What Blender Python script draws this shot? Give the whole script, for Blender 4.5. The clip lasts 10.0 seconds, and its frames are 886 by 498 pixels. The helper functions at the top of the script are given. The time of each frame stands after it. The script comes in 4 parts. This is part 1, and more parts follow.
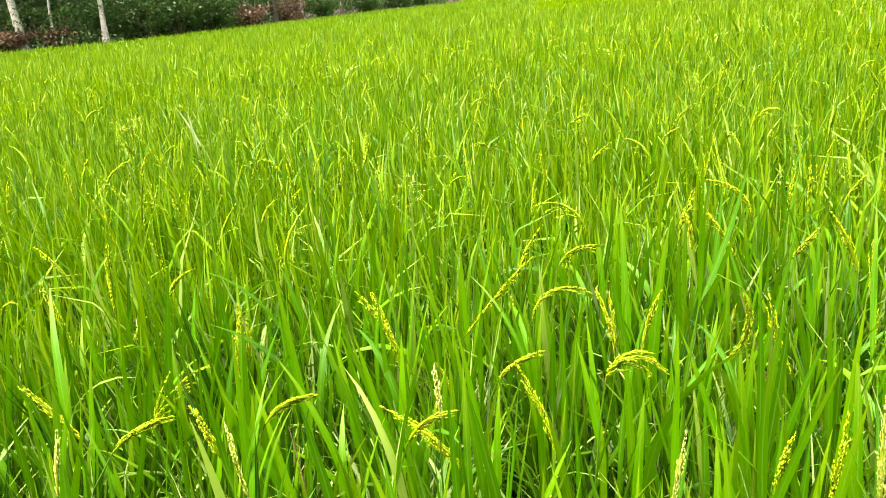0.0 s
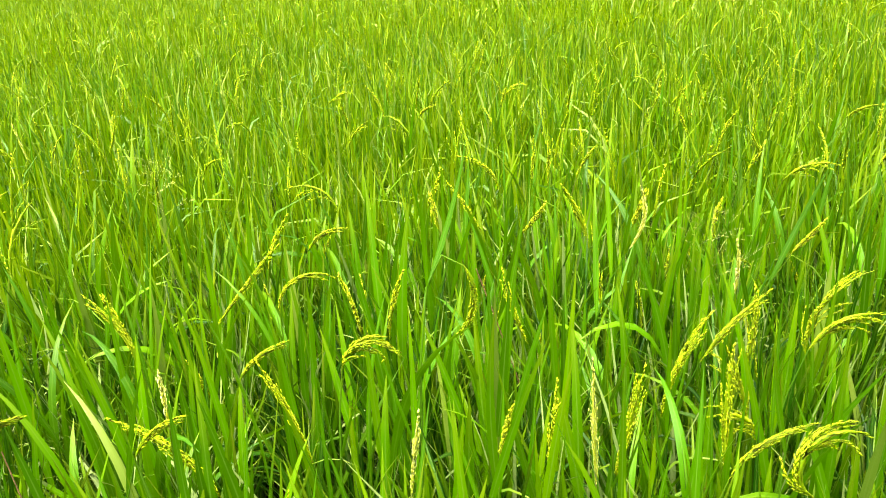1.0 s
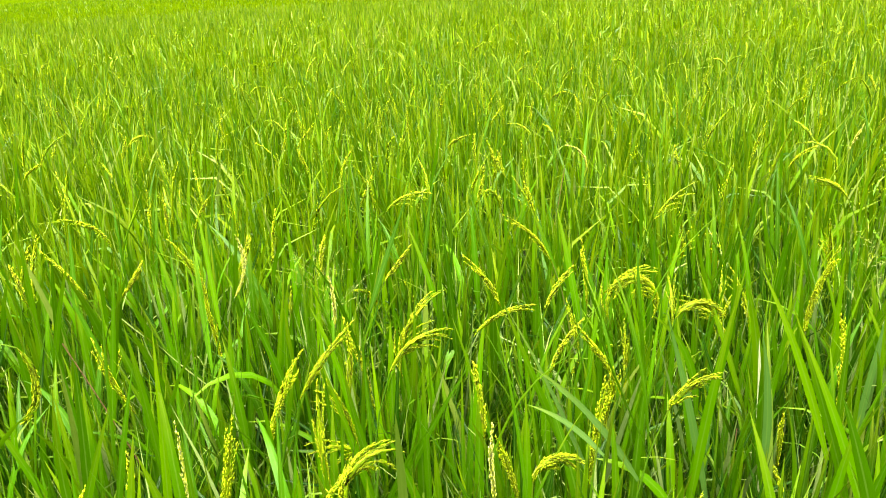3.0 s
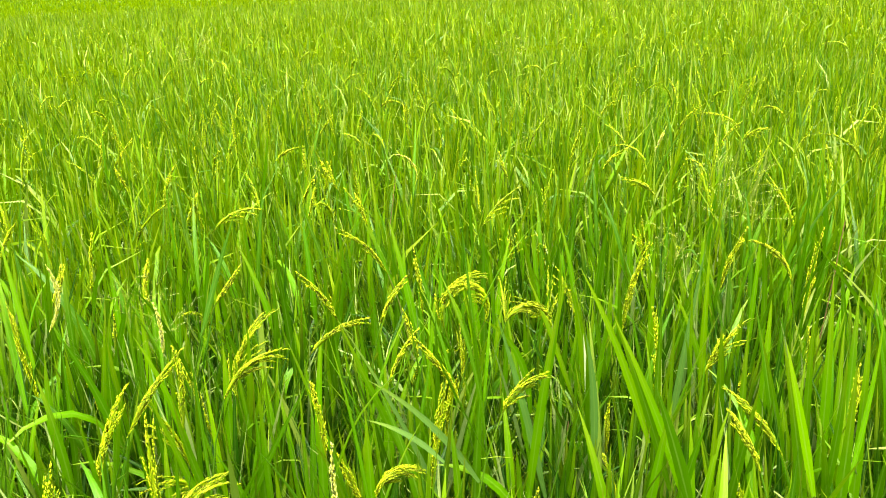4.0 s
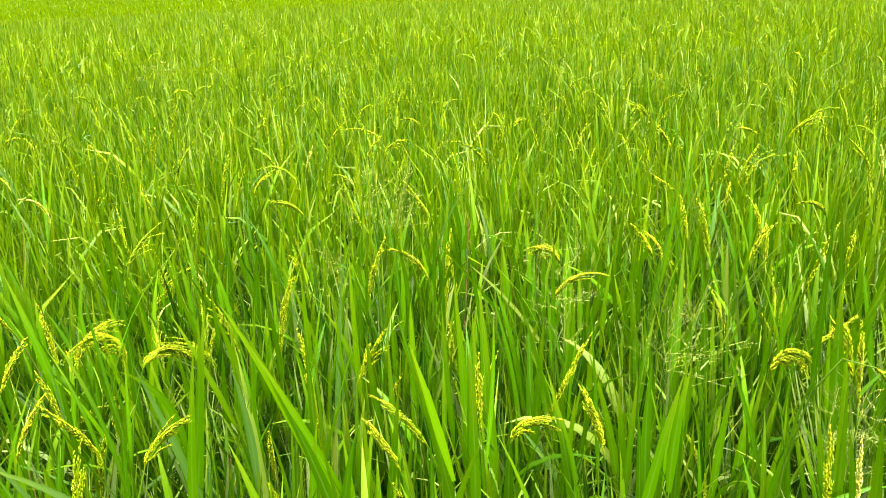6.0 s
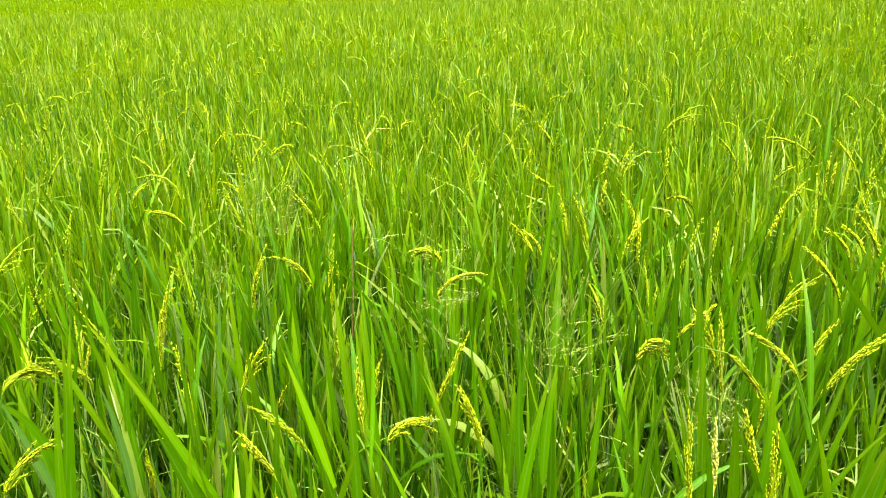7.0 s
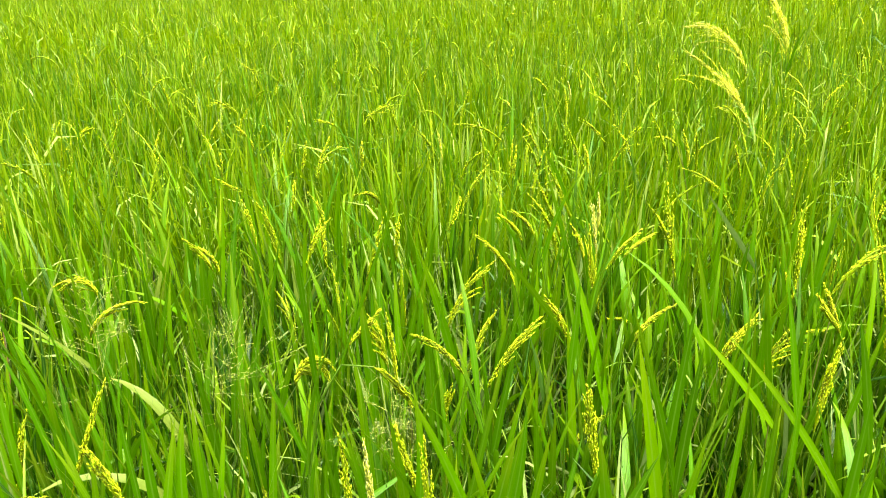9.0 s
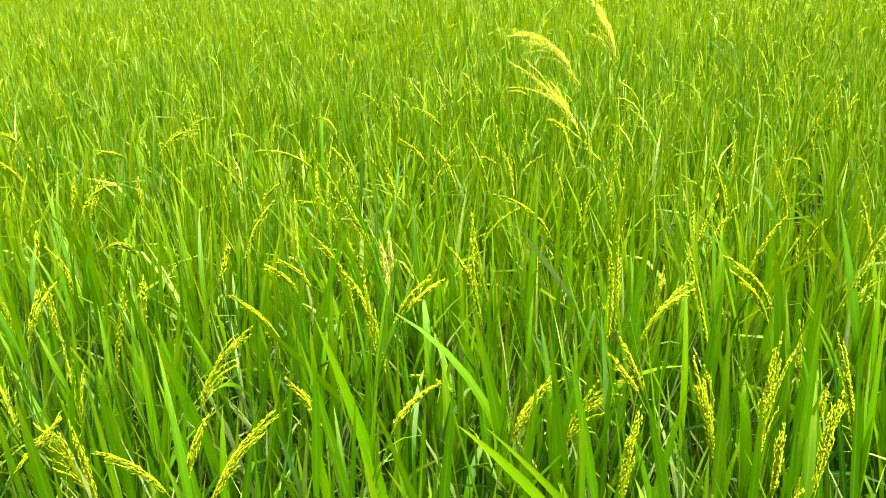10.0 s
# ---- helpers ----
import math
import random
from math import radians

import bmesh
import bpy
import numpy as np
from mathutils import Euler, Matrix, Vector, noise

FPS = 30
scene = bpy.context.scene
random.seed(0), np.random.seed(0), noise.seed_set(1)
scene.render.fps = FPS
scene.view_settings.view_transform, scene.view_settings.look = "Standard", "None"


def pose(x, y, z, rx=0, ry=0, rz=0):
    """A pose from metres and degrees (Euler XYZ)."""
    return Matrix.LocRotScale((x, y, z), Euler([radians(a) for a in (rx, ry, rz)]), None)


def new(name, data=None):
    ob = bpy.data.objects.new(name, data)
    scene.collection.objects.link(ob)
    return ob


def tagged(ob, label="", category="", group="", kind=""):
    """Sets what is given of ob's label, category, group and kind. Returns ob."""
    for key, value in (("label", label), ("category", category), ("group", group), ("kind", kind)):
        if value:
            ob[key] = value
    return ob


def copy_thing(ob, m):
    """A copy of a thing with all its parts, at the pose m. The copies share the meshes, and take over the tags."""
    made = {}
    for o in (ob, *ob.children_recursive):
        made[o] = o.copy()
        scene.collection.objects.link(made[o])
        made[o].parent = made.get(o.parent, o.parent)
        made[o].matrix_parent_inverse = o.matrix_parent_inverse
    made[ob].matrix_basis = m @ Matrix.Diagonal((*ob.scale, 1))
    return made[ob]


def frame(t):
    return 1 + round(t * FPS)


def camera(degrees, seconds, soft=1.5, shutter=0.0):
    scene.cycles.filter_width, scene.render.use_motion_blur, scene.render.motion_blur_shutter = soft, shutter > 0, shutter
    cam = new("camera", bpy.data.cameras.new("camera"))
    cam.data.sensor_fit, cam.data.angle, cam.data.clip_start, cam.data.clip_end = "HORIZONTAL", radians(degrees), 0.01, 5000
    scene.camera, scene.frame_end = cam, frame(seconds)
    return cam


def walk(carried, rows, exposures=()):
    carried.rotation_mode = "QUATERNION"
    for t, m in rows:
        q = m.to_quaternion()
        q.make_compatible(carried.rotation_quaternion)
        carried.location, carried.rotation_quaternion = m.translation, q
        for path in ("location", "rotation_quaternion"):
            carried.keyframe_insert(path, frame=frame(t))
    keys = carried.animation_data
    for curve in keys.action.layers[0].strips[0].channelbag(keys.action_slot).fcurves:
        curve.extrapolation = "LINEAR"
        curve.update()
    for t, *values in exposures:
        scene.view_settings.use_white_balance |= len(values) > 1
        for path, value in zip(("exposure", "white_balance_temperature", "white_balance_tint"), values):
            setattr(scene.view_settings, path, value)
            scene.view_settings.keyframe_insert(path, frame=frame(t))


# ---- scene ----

# ---------------------------------------------------------------- camera
cam = camera(58.0, 10.0, soft=1.0)
ROWS = [  # seconds, x, y, z, yaw, pitch, roll
    (0.0, 0.045, -0.009, 1.549, -0.37, -17.60, 5.01),
    (0.5, 0.087, 0.012, 1.559, -9.06, -19.38, 3.60),
    (1.0, 0.153, 0.004, 1.558, -15.67, -20.56, 3.40),
    (1.5, 0.209, -0.024, 1.575, -21.41, -20.56, 3.65),
    (2.0, 0.267, -0.060, 1.558, -27.94, -19.59, 2.92),
    (2.5, 0.316, -0.089, 1.557, -34.15, -19.17, 2.64),
    (2.7, 0.322, -0.088, 1.560, -36.00, -19.05, 2.90),
    (3.8, 0.340, -0.084, 1.583, -48.43, -19.31, 2.27),
    (4.0, 0.341, -0.096, 1.583, -50.88, -19.17, 2.27),
    (4.5, 0.352, -0.119, 1.593, -56.89, -18.98, 2.18),
    (5.0, 0.361, -0.148, 1.601, -62.37, -18.76, 2.37),
    (5.5, 0.371, -0.170, 1.598, -68.22, -18.92, 2.65),
    (6.0, 0.395, -0.187, 1.598, -74.20, -18.89, 2.27),
    (6.2, 0.402, -0.196, 1.602, -76.15, -19.02, 2.35),
    (7.3, 0.398, -0.250, 1.605, -83.39, -19.01, 1.89),
    (7.5, 0.402, -0.254, 1.602, -84.98, -19.04, 1.99),
    (8.0, 0.399, -0.273, 1.601, -90.37, -19.98, 2.44),
    (8.5, 0.438, -0.322, 1.571, -95.31, -21.12, 2.52),
    (8.6, 0.452, -0.342, 1.574, -96.35, -21.05, 2.45),
    (9.0, 0.522, -0.443, 1.604, -99.70, -20.42, 1.84),
    (9.5, 0.620, -0.590, 1.612, -104.5, -20.14, 2.20),
    (10.0, 0.785, -0.781, 1.574, -108.46, -20.02, 2.15),
]
walk(cam, [(t, pose(x, y, z, 90 + pitch, roll, yaw)) for t, x, y, z, yaw, pitch, roll in ROWS],
     exposures=[(0.0, 2.22, 6850, 6), (1.2, 2.14, 6850, 6), (5.5, 2.06, 6850, 6), (8.0, 2.08, 6850, 6), (10.0, 2.14, 6850, 6)])

# ---------------------------------------------------------------- daylight: bright thin cloud with a broad soft sun high behind the walker
SUN_HEIGHT, SUN_TURN = 74.0, 234.0
world = bpy.data.worlds.new("sky")
scene.world = world
world.use_nodes = True
wn = world.node_tree
sky = wn.nodes.new("ShaderNodeTexSky")
sky.sky_type, sky.sun_disc = "NISHITA", False
sky.sun_elevation, sky.sun_rotation = radians(SUN_HEIGHT), radians(SUN_TURN)
sky.air_density, sky.dust_density, sky.ozone_density = 1.0, 4.0, 0.6
wn.links.new(sky.outputs[0], wn.nodes["Background"].inputs[0])
wn.nodes["Background"].inputs[1].default_value = 0.052
sun_data = bpy.data.lights.new("sun", "SUN")
sun_data.energy, sun_data.angle, sun_data.color = 4.2, radians(76), (1.0, 0.96, 0.88)
sun = new("sun", sun_data)
sun.matrix_world = pose(0, 0, 30, 90 - SUN_HEIGHT, 0, 180 - SUN_TURN)


# ---------------------------------------------------------------- materials
def node_kit(name):
    m = bpy.data.materials.new(name)
    m.use_nodes = True
    t = m.node_tree
    t.nodes.clear()
    return m, t.nodes, t.links


def val(links, sock, v):
    if isinstance(v, (int, float, tuple)):
        sock.default_value = v
    else:
        links.new(v, sock)


def mixed(N, L, f, a, b):
    n = N.new("ShaderNodeMix")
    n.data_type = "RGBA"
    val(L, n.inputs[0], f), val(L, n.inputs[6], a), val(L, n.inputs[7], b)
    return n.outputs[2]


def maths(N, L, op, a, b=0.0, c=0.0, clamp=False):
    n = N.new("ShaderNodeMath")
    n.operation, n.use_clamp = op, clamp
    for k, v in enumerate((a, b, c)):
        val(L, n.inputs[k], v)
    return n.outputs[0]


def noise_tex(N, L, scale, detail=3.0, coord="Object"):
    c = N.new("ShaderNodeTexCoord")
    n = N.new("ShaderNodeTexNoise")
    n.inputs["Scale"].default_value, n.inputs["Detail"].default_value = scale, detail
    L.new(c.outputs[coord], n.inputs["Vector"])
    return n.outputs["Fac"]


def any_random(N, L):
    """A number for each object and loose piece."""
    o, g = N.new("ShaderNodeObjectInfo"), N.new("ShaderNodeNewGeometry")
    s = maths(N, L, "ADD", o.outputs["Random"], g.outputs["Random Per Island"])
    return maths(N, L, "FRACT", s)


def leaf_material(name, low, high, old, thin, bright=None, gloss=0.34, shine=0.26, old_from=0.93, rib=0.25, tips=1.0):
    """Blade of grass or leaf: diffuse, gloss and light that comes through."""
    m, N, L = node_kit(name)
    bright = bright or high
    r = any_random(N, L)
    uv = N.new("ShaderNodeUVMap")
    sep = N.new("ShaderNodeSeparateXYZ")
    L.new(uv.outputs[0], sep.inputs[0])
    col = mixed(N, L, r, (*low, 1), (*high, 1))
    r2 = maths(N, L, "FRACT", maths(N, L, "MULTIPLY", r, 29.7))
    col = mixed(N, L, maths(N, L, "MULTIPLY_ADD", r2, 2.4, -1.85, clamp=True), col, (*bright, 1))
    # blotches and streaks along the blade
    streak = N.new("ShaderNodeTexNoise")
    mp = N.new("ShaderNodeMapping")
    mp.inputs["Scale"].default_value = (14, 2.5, 1)
    comb = N.new("ShaderNodeCombineXYZ")
    L.new(sep.outputs[0], comb.inputs[0]), L.new(sep.outputs[1], comb.inputs[1]), L.new(maths(N, L, "MULTIPLY", r, 37.0), comb.inputs[2])
    L.new(comb.outputs[0], mp.inputs[0]), L.new(mp.outputs[0], streak.inputs["Vector"])
    streak.inputs["Scale"].default_value = 1.6
    hue = N.new("ShaderNodeHueSaturation")
    L.new(col, hue.inputs["Color"])
    L.new(maths(N, L, "MULTIPLY_ADD", streak.outputs["Fac"], 0.34, maths(N, L, "MULTIPLY_ADD", maths(N, L, "FRACT", maths(N, L, "MULTIPLY", r, 17.3)), 0.46, 0.60)), hue.inputs["Value"])
    col = hue.outputs[0]
    # pale midrib
    mid = maths(N, L, "ABSOLUTE", maths(N, L, "SUBTRACT", sep.outputs[0], 0.5))
    mid = maths(N, L, "LESS_THAN", mid, 0.07)
    col = mixed(N, L, maths(N, L, "MULTIPLY", mid, rib), col, (0.22, 0.36, 0.05, 1))
    # ageing: yellow tips, and a few blades gone dry
    tip = maths(N, L, "MULTIPLY", maths(N, L, "SUBTRACT", sep.outputs[1], 0.58), 2.0, clamp=True)
    tip = maths(N, L, "MULTIPLY", tip, maths(N, L, "MULTIPLY", maths(N, L, "GREATER_THAN", r, 0.35), tips))
    col = mixed(N, L, tip, col, (0.275, 0.35, 0.006, 1))
    dry = maths(N, L, "GREATER_THAN", r, old_from)
    col = mixed(N, L, maths(N, L, "MULTIPLY", dry, maths(N, L, "MULTIPLY_ADD", streak.outputs["Fac"], 1.0, 0.1, clamp=True)), col, (*old, 1))
    b = N.new("ShaderNodeBsdfPrincipled")
    L.new(col, b.inputs["Base Color"])
    b.inputs["Roughness"].default_value, b.inputs["Specular IOR Level"].default_value = gloss, shine
    t = N.new("ShaderNodeBsdfTranslucent")
    L.new(mixed(N, L, 0.55, col, (*thin, 1)), t.inputs[0])
    bump = N.new("ShaderNodeBump")
    bump.inputs["Strength"].default_value, bump.inputs["Distance"].default_value = 0.25, 0.002
    L.new(streak.outputs["Fac"], bump.inputs["Height"])
    L.new(bump.outputs[0], b.inputs["Normal"])
    mix = N.new("ShaderNodeMixShader")
    mix.inputs[0].default_value = 0.25
    L.new(b.outputs[0], mix.inputs[1]), L.new(t.outputs[0], mix.inputs[2])
    out = N.new("ShaderNodeOutputMaterial")
    L.new(mix.outputs[0], out.inputs[0])
    return m


def rough_material(name, a, b, c, scale, rough=0.85, bump=0.4, dist=0.02, shine=0.3):
    """Earth, bark and straw: three colours at two scales."""
    m, N, L = node_kit(name)
    n1, n2 = noise_tex(N, L, scale), noise_tex(N, L, scale * 9, 5)
    col = mixed(N, L, maths(N, L, "MULTIPLY_ADD", n1, 3.0, -1.0, clamp=True), (*a, 1), (*b, 1))
    col = mixed(N, L, maths(N, L, "MULTIPLY_ADD", n2, 4.0, -1.7, clamp=True), col, (*c, 1))
    s = N.new("ShaderNodeBsdfPrincipled")
    L.new(col, s.inputs["Base Color"])
    s.inputs["Roughness"].default_value, s.inputs["Specular IOR Level"].default_value = rough, shine
    bp = N.new("ShaderNodeBump")
    bp.inputs["Strength"].default_value, bp.inputs["Distance"].default_value = bump, dist
    L.new(maths(N, L, "ADD", n1, n2), bp.inputs["Height"]), L.new(bp.outputs[0], s.inputs["Normal"])
    out = N.new("ShaderNodeOutputMaterial")
    L.new(s.outputs[0], out.inputs[0])
    return m


def grain_material(name, low, high, ripe):
    """Unripe husks: light wanders through the whole grain."""
    m, N, L = node_kit(name)
    r = any_random(N, L)
    n = noise_tex(N, L, 60)
    col = mixed(N, L, r, (*low, 1), (*high, 1))
    col = mixed(N, L, maths(N, L, "MULTIPLY_ADD", n, 4.0, -2.4, clamp=True), col, (*ripe, 1))
    b = N.new("ShaderNodeBsdfPrincipled")
    L.new(col, b.inputs["Base Color"])
    b.inputs["Roughness"].default_value, b.inputs["Specular IOR Level"].default_value = 0.55, 0.15
    b.inputs["Subsurface Weight"].default_value = 1.0
    b.inputs["Subsurface Radius"].default_value, b.inputs["Subsurface Scale"].default_value = (1.0, 1.0, 0.3), 0.008
    out = N.new("ShaderNodeOutputMaterial")
    L.new(b.outputs[0], out.inputs[0])
    return m


LEAF = leaf_material("rice_leaf", (0.044, 0.146, 0.0004), (0.092, 0.252, 0.0005), (0.24, 0.28, 0.05), (0.13, 0.37, 0.0005), bright=(0.180, 0.335, 0.001), old_from=0.98, tips=0.5)
UPPER_LEAF = leaf_material("upper_rice_leaf", (0.026, 0.100, 0.0004), (0.140, 0.300, 0.0005), (0.34, 0.40, 0.10), (0.22, 0.42, 0.0005), bright=(0.30, 0.40, 0.001), old_from=0.955)
FAR_LEAF = leaf_material("far_rice_leaf", (0.050, 0.130, 0.0004), (0.180, 0.325, 0.0005), (0.36, 0.40, 0.07), (0.25, 0.42, 0.0005), bright=(0.34, 0.41, 0.002), old_from=0.96)
DRY_LEAF = leaf_material("dry_rice_leaf", (0.46, 0.56, 0.24), (0.56, 0.64, 0.32), (0.62, 0.62, 0.36), (0.50, 0.60, 0.22), old_from=0.6, tips=0.0)
PALE_LEAF = leaf_material("pale_rice_leaf", (0.085, 0.205, 0.030), (0.135, 0.265, 0.050), (0.24, 0.32, 0.10), (0.16, 0.34, 0.02), old_from=0.8, tips=0.5)
# shade deep in the stand is put into these dark greens; old stays pale
SHADED_LOW_LEAF = leaf_material("shaded_lower_rice_leaf", (0.008, 0.050, 0.0010), (0.036, 0.130, 0.0015), (0.38, 0.48, 0.16), (0.05, 0.17, 0.001), bright=(0.12, 0.27, 0.003), old_from=0.90, tips=0.6)
STRAY_LEAF = leaf_material("stray_rice_leaf", (0.13, 0.27, 0.012), (0.22, 0.36, 0.03), (0.40, 0.48, 0.16), (0.24, 0.42, 0.01), bright=(0.33, 0.43, 0.05), old_from=0.8)
STEM = leaf_material("rice_stem", (0.06, 0.17, 0.006), (0.11, 0.24, 0.012), (0.26, 0.22, 0.07), (0.15, 0.29, 0.012), rib=0.0, old_from=0.97)
RED_STEM = rough_material("withered_stem", (0.22, 0.11, 0.05), (0.32, 0.19, 0.09), (0.16, 0.10, 0.04), 30.0, dist=0.001)
GRAIN = grain_material("rice_grain", (0.148, 0.240, 0.002), (0.210, 0.298, 0.003), (0.262, 0.288, 0.006))
WEED = grain_material("weed_seed_head", (0.11, 0.16, 0.012), (0.16, 0.20, 0.025), (0.19, 0.17, 0.04))
CANOPY = rough_material("distant_canopy", (0.070, 0.132, 0.001), (0.112, 0.170, 0.002), (0.042, 0.090, 0.001), 3.0, rough=1.0, bump=1.0, dist=0.1, shine=0.0)
MUD = rough_material("wet_mud", (0.010, 0.014, 0.004), (0.018, 0.019, 0.007), (0.014, 0.026, 0.004), 2.2, rough=0.9, shine=0.08)
LITTER = rough_material("leaf_litter", (0.045, 0.032, 0.020), (0.070, 0.046, 0.028), (0.030, 0.026, 0.014), 0.8)
BARK = rough_material("pale_bark", (0.46, 0.41, 0.36), (0.60, 0.55, 0.50), (0.26, 0.20, 0.16), 1.6, dist=0.03)
DARK_BARK = rough_material("dark_bark", (0.10, 0.075, 0.055), (0.16, 0.12, 0.09), (0.06, 0.045, 0.035), 2.0, dist=0.03)
TREE_LEAF = leaf_material("tree_leaf", (0.030, 0.070, 0.016), (0.075, 0.135, 0.030), (0.16, 0.10, 0.045), (0.08, 0.16, 0.02), old_from=0.95, rib=0.0)
DRY_BRUSH = leaf_material("dry_brush", (0.11, 0.065, 0.04), (0.20, 0.12, 0.075), (0.2, 0.15, 0.1), (0.16, 0.09, 0.04), rib=0.0)


# ---------------------------------------------------------------- mesh helpers
rng = np.random.default_rng(11)


def fill_mesh(name, verts, faces, uvs, mats, slots=None):
    """A mesh from arrays: faces is a list of (k, 3) or (k, 4) arrays; uvs one row for each vertex."""
    me = bpy.data.meshes.new(name)
    verts = np.asarray(verts, np.float32)
    faces = [np.asarray(f, np.int32) for f in faces if len(f)]
    loops = np.concatenate([f.ravel() for f in faces])
    sizes = np.concatenate([np.full(len(f), f.shape[1], np.int32) for f in faces])
    me.vertices.add(len(verts)), me.loops.add(len(loops)), me.polygons.add(len(sizes))
    me.vertices.foreach_set("co", verts.ravel())
    me.loops.foreach_set("vertex_index", loops)
    me.polygons.foreach_set("loop_start", np.concatenate([[0], np.cumsum(sizes)[:-1]]).astype(np.int32))
    if slots is not None:
        me.polygons.foreach_set("material_index", np.asarray(slots, np.int32))
    if uvs is not None:
        layer = me.uv_layers.new(name="UVMap")
        layer.data.foreach_set("uv", np.asarray(uvs, np.float32)[loops].ravel())
    for mat in mats:
        me.materials.append(mat)
    me.polygons.foreach_set("use_smooth", np.ones(len(sizes), bool))
    me.update(calc_edges=True)
    return me


def part(name, mesh, parent=None, label="", at=None):
    ob = new(name, mesh)
    if parent is not None:
        ob.parent = parent
    if at is not None:
        ob.matrix_basis = at
    if label:
        ob["label"] = label
    return ob


def arcs(root, head, e0, e1, length, segs, power=1.0):
    """Points and tangents of n bending lines: head is the bearing, e0 and e1 the slopes at foot and tip, in radians."""
    n = len(head)
    t = np.linspace(0, 1, segs + 1)
    tm = ((t[1:] + t[:-1]) / 2) ** power
    e = e0[:, None] + (e1 - e0)[:, None] * tm
    step = (length / segs)[:, None]
    dx = np.cumsum(np.concatenate([np.zeros((n, 1)), np.cos(e) * step], 1), 1)
    dz = np.cumsum(np.concatenate([np.zeros((n, 1)), np.sin(e) * step], 1), 1)
    p = np.stack([root[:, 0, None] + dx * np.cos(head)[:, None], root[:, 1, None] + dx * np.sin(head)[:, None], root[:, 2, None] + dz], 2)
    et = e0[:, None] + (e1 - e0)[:, None] * t ** power
    tan = np.stack([np.cos(et) * np.cos(head)[:, None], np.cos(et) * np.sin(head)[:, None], np.sin(et)], 2)
    return p, tan, t


def blades(root, head, e0, e1, length, width, segs=5, fold=True, twist=0.6, power=1.4, gen=None, face=0.0):
    """n leaf blades as ribbons that taper to a point, folded along the midrib. Returns vertices, quads, triangles, uv."""
    gen = gen or rng
    n = len(head)
    p, tan, t = arcs(root, head, e0, e1, length, segs, power)
    side = np.stack([-np.sin(head), np.cos(head), np.zeros(n)], 1)[:, None, :]
    tw = face + gen.normal(0, twist, (n, 1)) + gen.normal(0, twist * 0.6, (n, 1)) * t
    nor = np.cross(np.broadcast_to(side, tan.shape), tan)
    side = side * np.cos(tw)[..., None] + nor * np.sin(tw)[..., None]
    up = np.cross(side, tan)
    prof = np.minimum(1.0, 0.45 + 1.9 * t) * (1 - t ** 2.6)
    w = width[:, None] * prof
    left, right = p - side * w[..., None] / 2, p + side * w[..., None] / 2
    rows = segs
    if fold:
        midp = p - up * w[..., None] * 0.09
        v = np.stack([left[:, :rows], midp[:, :rows], right[:, :rows]], 2).reshape(n, rows * 3, 3)
        v = np.concatenate([v, p[:, rows:rows + 1]], 1)
        k = rows * 3 + 1
        q, tri = [], []
        for s in range(rows - 1):
            a = s * 3
            q += [(a, a + 1, a + 4, a + 3), (a + 1, a + 2, a + 5, a + 4)]
        a = (rows - 1) * 3
        tri = [(a, a + 1, k - 1), (a + 1, a + 2, k - 1)]
        uv = np.array([(u, t[s]) for s in range(rows) for u in (0, 0.5, 1)] + [(0.5, 1)])
    else:
        v = np.stack([left[:, :rows], right[:, :rows]], 2).reshape(n, rows * 2, 3)
        v = np.concatenate([v, p[:, rows:rows + 1]], 1)
        k = rows * 2 + 1
        q = [(s * 2, s * 2 + 1, s * 2 + 3, s * 2 + 2) for s in range(rows - 1)]
        a = (rows - 1) * 2
        tri = [(a, a + 1, k - 1)]
        uv = np.array([(u, t[s]) for s in range(rows) for u in (0.1, 0.9)] + [(0.5, 1)])
    off = (np.arange(n) * k)[:, None, None]
    q = (np.array(q, int).reshape(1, -1, 4) + off).reshape(-1, 4)
    tri = (np.array(tri, int).reshape(1, -1, 3) + off).reshape(-1, 3)
    return v.reshape(-1, 3), q, tri, np.tile(uv, (n, 1))


def tubes(p, radius, sides=4):
    """Closed-sided tubes along n lines p (n, m, 3), radius (n, m)."""
    n, m, _ = p.shape
    d = np.gradient(p, axis=1)
    d /= np.linalg.norm(d, axis=2, keepdims=True) + 1e-9
    ref = np.where(np.abs(d[..., 2:3]) > 0.9, np.array([1.0, 0, 0]), np.array([0, 0, 1.0]))
    a = np.cross(d, ref)
    a /= np.linalg.norm(a, axis=2, keepdims=True) + 1e-9
    b = np.cross(d, a)
    th = np.arange(sides) * 2 * np.pi / sides
    v = p[:, :, None] + radius[:, :, None, None] * (a[:, :, None] * np.cos(th)[None, None, :, None] + b[:, :, None] * np.sin(th)[None, None, :, None])
    q = []
    for s in range(m - 1):
        for k in range(sides):
            q.append((s * sides + k, (s + 1) * sides + k, (s + 1) * sides + (k + 1) % sides, s * sides + (k + 1) % sides))
    q = (np.array(q)[None] + (np.arange(n) * m * sides)[:, None, None]).reshape(-1, 4)
    uv = np.tile(np.stack([np.tile(th / 6.3 * 0.3, m), np.repeat(np.linspace(0, 0.7, m), sides)], 1), (n, 1))
    return v.reshape(-1, 3), q, uv


GRAIN_FACES = np.array([(0, 2, 1), (0, 3, 2), (0, 1, 3), (4, 1, 2), (4, 2, 3), (4, 3, 1)])


